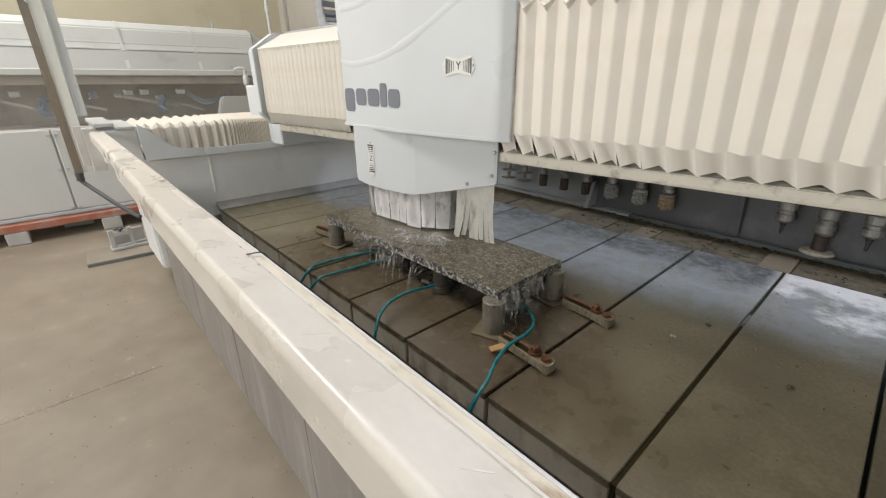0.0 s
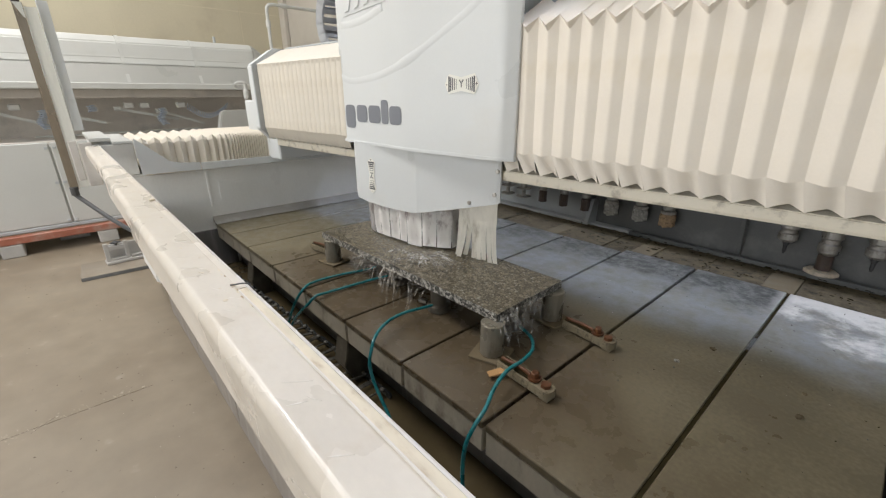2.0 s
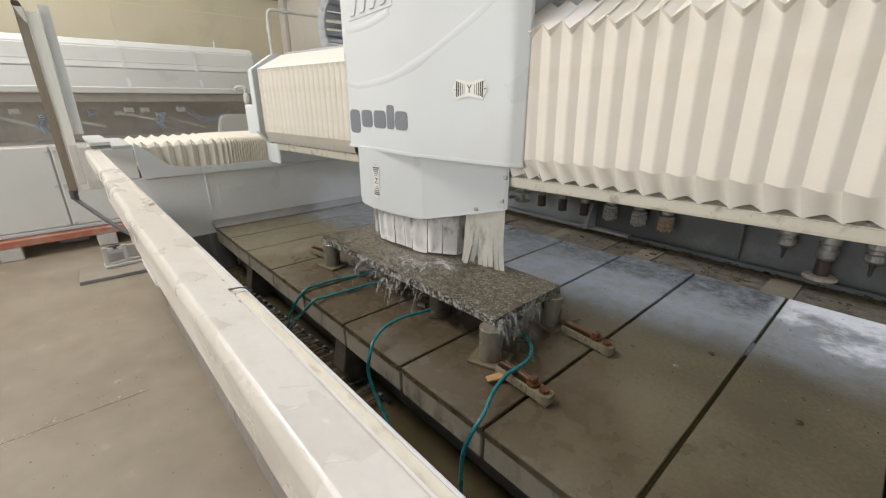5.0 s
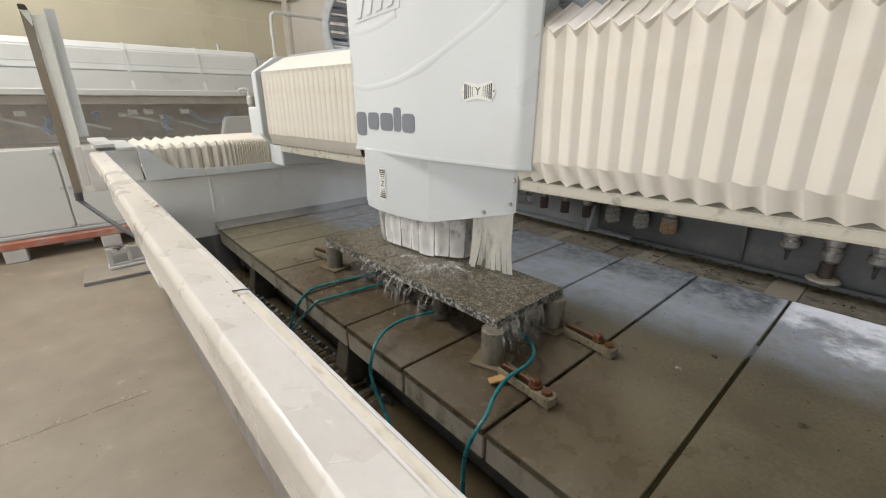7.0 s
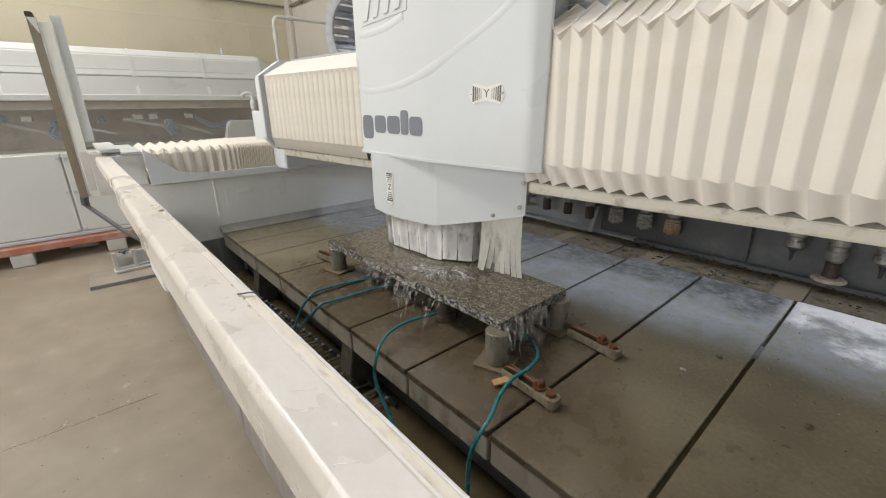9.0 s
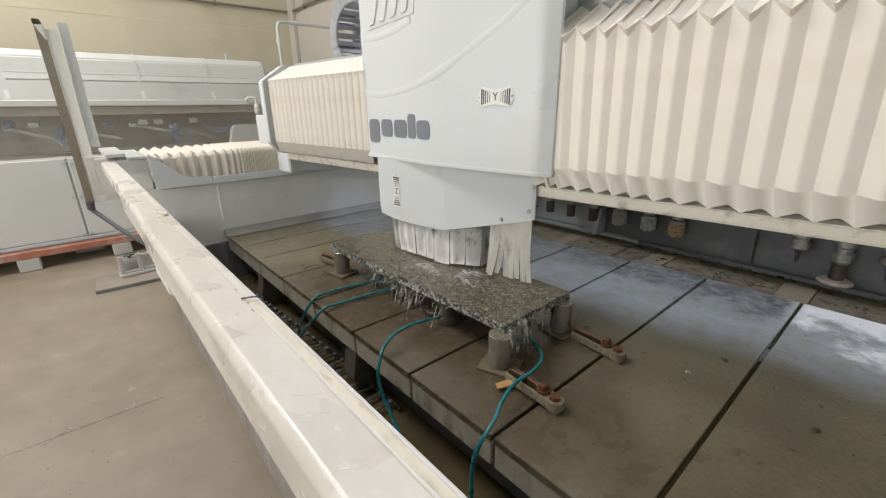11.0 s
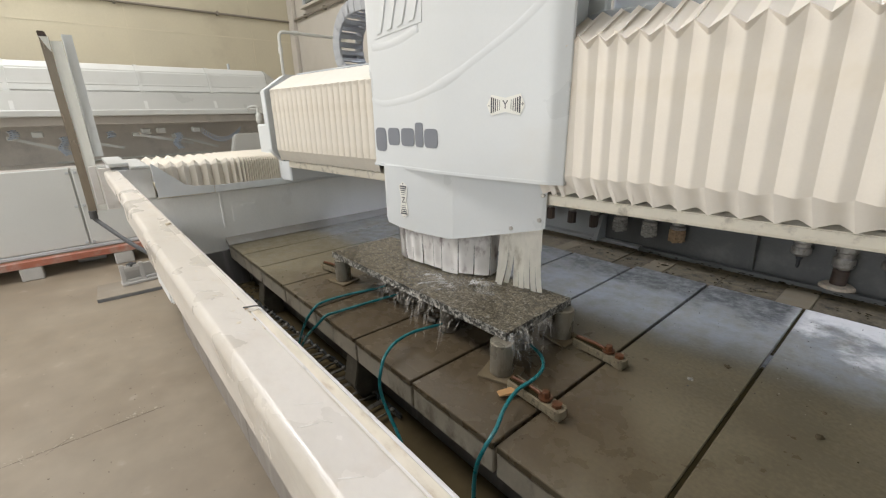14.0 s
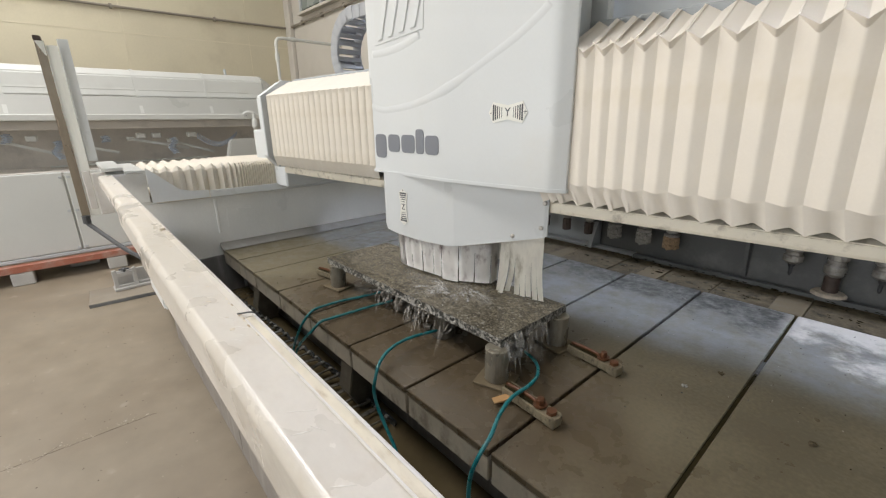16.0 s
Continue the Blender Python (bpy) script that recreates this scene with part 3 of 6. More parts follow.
def tube(points, r, seg=8, smooth=True, steps=8, bm=None):
    pts = smooth_path(points, steps) if smooth else [Vector(p) for p in points]
    b = bmesh.new()
    rings, side = [], None
    for i, p in enumerate(pts):
        d = (pts[min(i + 1, len(pts) - 1)] - pts[max(i - 1, 0)]).normalized()
        side = d.orthogonal() if side is None else (side - d * side.dot(d))
        side.normalize()
        up = d.cross(side)
        rings.append([b.verts.new(p + r * (math.cos(2 * math.pi * k / seg) * side + math.sin(2 * math.pi * k / seg) * up)) for k in range(seg)])
    for p, q in zip(rings, rings[1:]):
        for k in range(seg):
            b.faces.new((p[k], p[(k + 1) % seg], q[(k + 1) % seg], q[k]))
    b.faces.new(rings[0][::-1]), b.faces.new(rings[-1])
    return b if bm is None else join(bm, b)


def text_mesh(body, size, m, material, parent, name="print"):
    cu = bpy.data.curves.new("text", "FONT")
    cu.body, cu.size, cu.extrude, cu.align_x, cu.align_y = body, size, 0.0006, "CENTER", "CENTER"
    tmp = new("text", cu)
    data = bpy.data.meshes.new_from_object(tmp.evaluated_get(bpy.context.evaluated_depsgraph_get()))
    bpy.data.objects.remove(tmp)
    ob = new(name, data)
    data.materials.clear()
    data.materials.append(material)
    ob.parent, ob.matrix_basis = parent, m
    return ob


# ---------- hall ----------
def hall():
    f = part("floor", box(-7.4, 7.2, -7.2, 7.0, -0.2, 0.0), M["floor"])
    tagged(f, "dusty beige concrete workshop floor with faint cracks", "floor", kind="structure")
    # a short crack with dirt in it, and a second one crossing its end
    random.seed(71)
    for (x0, y0), (x1, y1), n, w in (((-1.836, -1.34), (-1.829, -0.668), 34, 0.0045), ((-1.80, -1.16), (-1.875, -1.06), 8, 0.0022)):
        a = [(x0 + (x1 - x0) * k / n + 0.004 * noise.noise(Vector((k * 0.7, x0, 0))), y0 + (y1 - y0) * k / n) for k in range(n + 1)]
        e0 = [(x - w * random.uniform(0.15, 1.0) * min(1, 0.3 + k / 12), y) for k, (x, y) in enumerate(a)]
        e1 = [(x + w * random.uniform(0.1, 0.7) * min(1, 0.3 + k / 12), y) for k, (x, y) in enumerate(a)]
        part("crack", prism(e1 + e0[::-1], -0.01, 0.0005, "z"), M["joint"], f)
    for seed, n, mt, label in ((72, 330, "joint", "dark specks of dirt on the concrete floor"), (73, 150, "crumb", "pale crumbs of dry slurry on the concrete floor")):
        random.seed(seed)
        b = bmesh.new()
        for k in range(n):
            if mt == "crumb" and k % 2:
                x, y = -1.85 + random.gauss(0, 0.02), random.uniform(-1.3, -0.68)
            else:
                x, y = -0.6 - 4.2 * random.random() ** 1.6, random.uniform(-2.4, -0.42)
            r = random.uniform(0.0012, 0.0036) * (2.0 if k % 19 == 0 else 1.0)
            t_ = bmesh.new()
            bmesh.ops.create_icosphere(t_, subdivisions=1, radius=r, matrix=pose(x, y, 0.0006, 0, 0, random.uniform(0, 180)) @ Matrix.Diagonal((1, random.uniform(0.4, 2.2), 0.35, 1)))
            join(b, t_)
        tagged(part("floor_grit", b, M[mt]), label, "grit", kind="stuff")
    b = box(-7.5, -7.2, -7.2, 2.9, 0.0, 6.0)
    w = part("wall_west", b, M["plaster"])
    tagged(w, "cream plastered hall wall with panel joints", "wall", kind="structure")
    # panel joints, laid on as thin raised mortar lines
    jb = bmesh.new()
    for z in (1.55, 2.72, 3.9):
        box(-7.2, -7.197, -7.0, 2.62, z, z + 0.016, bm=jb)
    for y in (-5.4, -2.6, 0.2, 1.9):
        box(-7.2, -7.1965, y, y + 0.012, 0.0, 6.0, bm=jb)
    part("mortar_joint", jb, M["plasterjoint"], w)
    n = part("wall_north", prism([(-7.2, 0), (7.2, 0), (7.2, 6.0), (-7.2, 6.0)], 2.62, 2.9, axis="y"), M["greywall"])
    tagged(n, "grey-beige plastered hall wall behind the machine", "wall", kind="structure")
    part("pilaster", box(-7.2, -7.0, 2.55, 2.62, 0, 6.0, 0.01), M["greywall"], n)
    sb = bmesh.new()
    for x0, x1 in ((-7.2, -3.8), (2.2, 7.2)):
        box(x0, x1, -7.2, -7.0, 0, 6.0, bm=sb)
    box(-3.8, 2.2, -7.2, -7.0, 4.3, 6.0, bm=sb)
    tagged(part("wall_south", sb, M["plaster"]), "cream plastered hall wall with a wide door opening", "wall", kind="structure")
    # opening added only for the cool fill lamp
    eb = bmesh.new()
    for ya, yb, za, zb in ((-7.2, -4.5, 0, 6.0), (0.6, 2.9, 0, 6.0), (-4.5, 0.6, 3.7, 6.0)):
        box(7.0, 7.2, ya, yb, za, zb, bm=eb)
    tagged(part("wall_east", eb, M["plaster"]), "cream plastered hall wall out of view, opened for the side fill", "wall", kind="structure")
    # roof left open below the added overhead lamp
    cb = bmesh.new()
    for y0, y1 in ((-7.2, -2.95), (-1.45, 2.9)):
        box(-7.5, 7.2, y0, y1, 6.0, 6.15, bm=cb)
    for x0, x1 in ((-7.5, -6.9), (-1.1, 7.2)):
        box(x0, x1, -2.95, -1.45, 6.0, 6.15, bm=cb)
    tagged(part("ceiling", cb, M["roof"]), "pale sheet roof out of view, with an opening added for the roof fill", "ceiling", kind="structure")
    # window high in the north wall
    w1 = part("window_1", box(-6.55, 3.2, 2.575, 2.615, 3.22, 4.7, 0.005), M["glass"])
    tagged(w1, "dusty high window in the hall wall", "window", kind="structure")
    for x in [-6.57 + 0.72 * k for k in range(14)]:
        part("window_frame", box(x, x + 0.05, 2.55, 2.614, 3.18, 4.7, 0.004), M["grey"], w1)
    part("window_sill", box(-6.6, 3.3, 2.52, 2.614, 3.14, 3.18, 0.005), M["greywall"], w1)
    # conduit along both walls
    c = part("wall_conduit", tube([(-7.17, -7.0, 3.045), (-7.17, 2.58, 3.045)], 0.017, smooth=False), M["pipegrey"])
    tagged(c, "thin painted conduit running along the hall wall", "conduit")
    c2 = part("wall_conduit", tube([(-7.17, 2.58, 3.045), (-3.0, 2.585, 3.06), (2.0, 2.585, 3.06)], 0.017, smooth=False), M["pipegrey"])
    tagged(c2, "thin painted conduit running along the hall wall", "conduit")
    for k in range(8):
        part("clip", box(-6.6 + 0.7 * k, -6.57 + 0.7 * k, 2.562, 2.62, 3.02, 3.08, 0.003), M["pipegrey"], c2)
    for k in range(7):
        z = 3.045
        part("clip", box(-7.2, -7.145, -6.4 + 1.3 * k, -6.37 + 1.3 * k, z - 0.03, z + 0.03, 0.003), M["pipegrey"], c)


# ---------- second machine behind ----------
def far_machine():
    e = empty("stone_machine", pose(-5.04, -0.8, 0))
    tagged(e, "dust-covered white stone machine with long hood on pallets", "machine")
    o = Matrix.Translation((5.04, 0.8, 0))

    def p(name, b, mt, label="", parent=e):
        bmesh.ops.transform(b, matrix=o, verts=b.verts)
        return part(name, b, M[mt], parent, label)

    y0, y1 = -3.6, 1.24
    # hood
    prof = [(-5.75, 2.05), (-5.40, 2.074), (-5.31, 2.06), (-5.255, 2.00), (-5.225, 1.862), (-5.20, 1.785), (-5.60, 1.785)]
    hood = p("hood", prism(prof, y0, y1 + 0.1, "y", 0.012), "farwhite", "dusty white moulded hood")
    for y in (-2.5, -1.80, -1.09, -0.03, 0.665):
        rp = [(-5.75, 2.055), (-5.395, 2.080), (-5.305, 2.066), (-5.249, 2.003), (-5.219, 1.862), (-5.192, 1.785), (-5.125, 1.64), (-5.11, 1.605), (-5.16, 1.605), (-5.26, 1.80), (-5.3, 2.0)]
        p("hood_rib", prism(rp, y - 0.022, y + 0.022, "y", 0.006), "farwhite", "", hood)
    p("groove", box(-5.2265, -5.221, y0, y1 - 0.1, 1.848, 1.856), "farshade", "", hood)
    # the hood's end, drawn in and sloping down
    hb = bmesh.new()
    near = [(-5.75, 2.05), (-5.40, 2.074), (-5.31, 2.06), (-5.255, 2.00), (-5.20, 1.785), (-5.11, 1.60), (-5.75, 1.60)]
    tail = [(-5.75, 1.75), (-5.45, 1.77), (-5.40, 1.76), (-5.37, 1.73), (-5.34, 1.68), (-5.30, 1.60), (-5.75, 1.60)]
    ra = [hb.verts.new((x, y1 + 0.104, z)) for x, z in near]
    rb = [hb.verts.new((x, y1 + 0.55, z)) for x, z in tail]
    for k in range(len(ra)):
        q = (k + 1) % len(ra)
        hb.faces.new((ra[k], ra[q], rb[q], rb[k]))
    hb.faces.new(ra[::-1]), hb.faces.new(rb)
    p("hood_end", hb, "farwhite")
    p("lower_screen", prism([(-5.185, 1.784), (-5.115, 1.605), (-5.13, 1.605), (-5.20, 1.784)], y0, y1 + 0.1, "y"), "farshade", "grey translucent lower screen")
    p("lip", box(-5.17, -5.10, y0, y1 + 0.1, 1.54, 1.604, 0.008), "farwhite")
    p("shadow_rail", box(-5.5, -5.25, y0, y1 + 0.05, 1.455, 1.54, 0.005), "fardark")
    p("back_panel", box(-5.95, -5.85, y0, y1 + 0.3, 0.9, 1.8), "fardark", "dusty interior panel lightened for haze")
    p("tray", box(-5.85, -5.10, y0, y1, 1.00, 1.05, 0.005), "fardark")
    p("bed_edge", box(-5.14, -5.08, y0, y1, 1.02, 1.06, 0.006), "fardark")
    # diagonal arms and coiled hoses behind the screen
    for ya, za, yb, zb in [(-1.19, 1.338, -0.72, 1.165), (-0.70, 1.30, -0.29, 1.19), (-0.155, 1.336, 0.42, 1.205), (0.238, 1.305, 0.70, 1.145), (-2.4, 1.4, -1.5, 1.22)]:
        p("tilt_arm", tube([(-5.5, ya, za), (-5.5, yb, zb)], 0.020, 4, smooth=False), "farwhite")
        p("arm_joint", box(-5.52, -5.48, ya - 0.035, ya + 0.035, za - 0.022, za + 0.022, 0.006), "farwhite")
    for y, za, zb in ((-1.175, 1.42, 1.33), (-0.80, 1.34, 1.15), (-0.40, 1.38, 1.31), (0.25, 1.34, 1.15), (-2.1, 1.40, 1.2)):
        n = int((za - zb) / 0.0025)
        pts = [(-5.42 + 0.038 * math.cos(k * 0.9), y + 0.038 * math.sin(k * 0.9) + 0.02 * math.sin(k * 0.1), za - (za - zb) * k / n) for k in range(n + 1)]
        p("coil_hose", tube(pts, 0.005, 5, smooth=False), "blue", "pale blue coiled air hose")
    # one coil sags between two holders
    pts = [(-5.42 + 0.03 * math.cos(k * 0.9), 0.52 + 0.46 * k / 150 + 0.012 * math.sin(k * 0.9), 1.36 - 0.12 * math.sin(math.pi * k / 150) + 0.03 * math.sin(k * 0.9)) for k in range(151)]
    p("coil_hose", tube(pts, 0.005, 5, smooth=False), "blue")
    p("long_rod", tube([(-5.45, -0.9, 1.075), (-5.45, 0.62, 1.09)], 0.012, 6, smooth=False), "farshade")
    for y in (-2.2, -1.03, -0.10, 0.05, 0.42):
        p("valve_block", box(-5.5, -5.4, y, y + 0.09, 1.34, 1.40, 0.01), "farwhite")
    # cabinet doors on the front
    ys = [-3.4, -2.55, -1.68, -0.815, 0.05, 0.9]
    p("cabinet_body", box(-5.9, -5.06, y0, y1, 0.2, 1.02, 0.01), "farwhite")
    for a, b_ in zip(ys, ys[1:]):
        d = p("cabinet_door", box(-5.065, -5.035, a + 0.006, b_ - 0.006, 0.245, 1.05, 0.008), "farwhite")
        for z in (0.27, 0.66, 1.00):
            for s in (a + 0.03, b_ - 0.03):
                p("hinge", box(-5.037, -5.022, s - 0.014, s + 0.014, z - 0.012, z + 0.012, 0.003), "grey", "", d)
    p("plinth", box(-5.9, -5.03, y0, y1, 0.205, 0.24, 0.004), "grey")
    # valve assembly at the end of the hood
    p("valve_body", lathe([(0.02, 0), (0.035, 0.03), (0.035, 0.10), (0.02, 0.13), (0.02, 0.2)], 12, m=Matrix.Translation((-5.0, 1.10, 1.42))), "farwhite")
    p("elbow", tube([(-5.0, 1.10, 1.58), (-5.0, 1.09, 1.615), (-5.02, 1.04, 1.625), (-5.04, 1.0, 1.60), (-5.05, 1.02, 1.565)], 0.018, 8), "farwhite", "white wrapped hose elbow")
    p("junction_box", prism([(0.72, 1.06), (1.34, 1.06), (1.34, 1.31), (0.82, 1.31), (0.78, 1.28)], -5.1, -4.98, "x", 0.012), "farshade")
    p("post", tube([(-5.5, 0.98, 2.05), (-5.5, 0.98, 2.15)], 0.016, smooth=False), "grey")
    # rack and blocks below
    r = empty("pallet_rack", pose(-5.0, -0.8, 0))
    tagged(r, "orange steel pallet rail on dusty blocks under the machine", "pallet")
    o2 = Matrix.Translation((5.0, 0.8, 0))

    def q(name, b, mt):
        bmesh.ops.transform(b, matrix=o2, verts=b.verts)
        return part(name, b, M[mt], r)

    q("rail", box(-5.02, -4.93, -3.6, 0.1, 0.13, 0.2, 0.006), "orange")
    q("rail", box(-5.8, -5.7, -3.6, 1.2, 0.13, 0.2, 0.006), "orange")
    for y in (-2.6, -1.40, -0.655, 0.4):
        q("block", box(-5.10, -4.93, y, y + 0.17, 0.0, 0.128, 0.01), "block")
    for y in (-2.9, -0.97):
        q("block", box(-5.5, -5.3, y, y + 0.26, 0.0, 0.09, 0.01), "block")
    # white pipe rising behind
    pipe = part("water_pipe", tube([(-5.4, 1.642, 0), (-5.4, 1.642, 2.49), (-5.4, 1.652, 2.535), (-5.4, 1.68, 2.562), (-5.4, 1.73, 2.572), (-5.4, 2.3, 2.565), (-5.4, 2.6, 2.56)], 0.022, 8, smooth=False), M["farwhite"])
    tagged(pipe, "white plastic pipe with elbow rising to the wall", "pipe")
    for z in (2.30, ):
        part("coupling", lathe([(0.03, 0), (0.03, 0.08)], 12, m=Matrix.Translation((-5.4, 1.642, z))), M["farwhite"], pipe)
    part("coupling", lathe([(0.03, 0), (0.03, 0.08)], 12, m=pose(-5.4, 1.83, 2.571, -90)), M["farwhite"], pipe)


def floor_fixture():
    pl = part("floor_plate", box(-0.20, 0.20, -0.26, 0.26, 0, 0.035, 0.004), M["dustplate"])
    # thin dark piece before the front edge: painted shadow with some grime
    part("edge", box(0.2005, 0.2035, -0.257, 0.257, 0.002, 0.031), M["slate"], pl, "dark strip for shadow and grime along the edge")
    pl.matrix_world = pose(-3.98, -0.60, 0.0, 0, 0, -3)
    tagged(pl, "dusty grey stone plate lying on the floor", "plate")
    e = empty("vise", pose(-4.02, -0.57, 0.037, 0, 0, 4))
    tagged(e, "dusty grey clamping vise lying on a floor plate", "vise")
    # upright frame plates on a low bed, local x towards the table
    part("bed", box(-0.09, 0.035, -0.10, 0.19, 0, 0.026, 0.005), M["block"], e)
    for y0, y1, z0, z1 in ((-0.095, -0.060, 0.026, 0.195), (0.055, 0.085, 0.026, 0.195), (-0.060, 0.055, 0.026, 0.045), (-0.060, 0.055, 0.128, 0.165)):
        part("frame_bar", box(-0.012, 0.014, y0, y1, z0, z1, 0.003), M["block"], e)
    part("side_plate", box(-0.075, -0.05, -0.09, 0.18, 0.026, 0.165, 0.004), M["block"], e)
    part("slide_bar", box(-0.015, 0.02, 0.09, 0.19, 0.026, 0.05, 0.003), M["plate"], e)
    part("knob", lathe([(0.010, 0.165), (0.010, 0.178), (0.024, 0.182), (0.026, 0.196), (0.016, 0.204)], 12), M["dark"], e, "dark round clamp knob")
    part("cross_handle", tube([(0.0, -0.04, 0.19), (0.0, 0.04, 0.19)], 0.008, 8, smooth=False), M["dark"], e)


# ---------- machine base ----------
def side_rail():
    e = empty("side_rail", pose(-2.7, 0.6, 0))
    tagged(e, "splashed grey-white steel side rail of the machine", "machine frame")
    o = Matrix.Translation((2.7, -0.6, 0))

    def p(name, b, mt, label="", parent=e):
        bmesh.ops.transform(b, matrix=o, verts=b.verts)
        return part(name, b, M[mt], parent, label)

    p("beam", box(-3.3, -2.72, -0.447, 2.4, 0.225, 1.0, 0.012, 2), "sidegrey")
    p("plinth", box(-3.25, -2.76, -0.30, 2.4, 0.0, 0.224), "sidegrey")
    p("top_plate", box(-3.34, -2.66, -0.37, -0.075, 1.0, 1.03, 0.004), "ledge")
    p("top_plate", box(-3.34, -2.655, -0.070, 2.4, 1.0, 1.03, 0.004), "ledge")
    p("skirt_plate", prism([(-0.385, 1.008), (-0.045, 1.004), (-0.045, 1.055), (-0.16, 1.062), (-0.218, 1.078), (-0.372, 1.222), (-0.39, 1.235)], -2.654, -2.646, "x"), "cover", "pale sheet plate at the bellows foot")
    p("toe_strip", box(-2.654, -2.646, -0.04, 2.4, 1.002, 1.052, 0.002), "cover", "pale sheet strip along the rail")
    p("inspection_cover", box(-2.722, -2.716, 0.06, 0.24, 0.75, 0.90, 0.002, 2), "sidegrey")
    p("cover_handle", box(-2.716, -2.700, 0.13, 0.235, 0.862, 0.886, 0.006, 2), "sidegrey", "dusty recessed handle")
    p("rib", box(-2.722, -2.714, -0.012, 0.004, 0.72, 0.98, 0.002), "sidegrey")
    p("splash_ledge", prism([(-2.721, 0.645), (-2.721, 0.6025), (-2.63, 0.6025), (-2.632, 0.606)], -0.02, 2.4, "y", 0.002), "plate", "wet sloping splash ledge")
    # folded end sheet beside the rail
    p("end_sheet", box(-3.34, -2.71, -0.60, -0.497, 1.222, 1.244, 0.003), "farwhite")
    p("end_sheet", box(-3.34, -2.69, -0.495, -0.392, 1.202, 1.220, 0.003), "farwhite")
    p("end_panel", box(-3.30, -2.715, -0.59, -0.388, 1.003, 1.2005, 0.004), "sidegrey")


def side_bellows():
    e = empty("rail_bellows", pose(-2.712, -0.38, 1.03))
    tagged(e, "cream pleated rail bellows lying along the side rail", "bellows")
    # folds hang open at the free end and are pressed together at the bridge
    y = 0.0
    while y < 0.90:
        t = min(max((y - 0.36) / 0.22, 0.0), 1.0)
        w = 0.070 * (1 - t) + 0.017 * t
        deep = 0.028 * (1 - t) + 0.014 * t
        b = bmesh.new()
        ridge = [(0.043, 0.005), (0.046, 0.176), (0.030, 0.204), (-0.50, 0.208)]
        rows = []
        for yy, f in ((0, 1.0), (w * 0.46, 0.05), (w * 0.5, 0.0), (w * 0.54, 0.05), (w, 1.0)):
            rows.append([b.verts.new((x - deep * f * (0.9 if i < 2 else 1.2), yy, z - deep * f * (0, 0.55, 1.0, 1.0)[i])) for i, (x, z) in enumerate(ridge)])
        for r0, r1 in zip(rows, rows[1:]):
            for i in range(3):
                b.faces.new((r0[i], r0[i + 1], r1[i + 1], r1[i]))
        part("pleat", b, M["dullbellows"], e, m=pose(0, y, 0))
        y += w


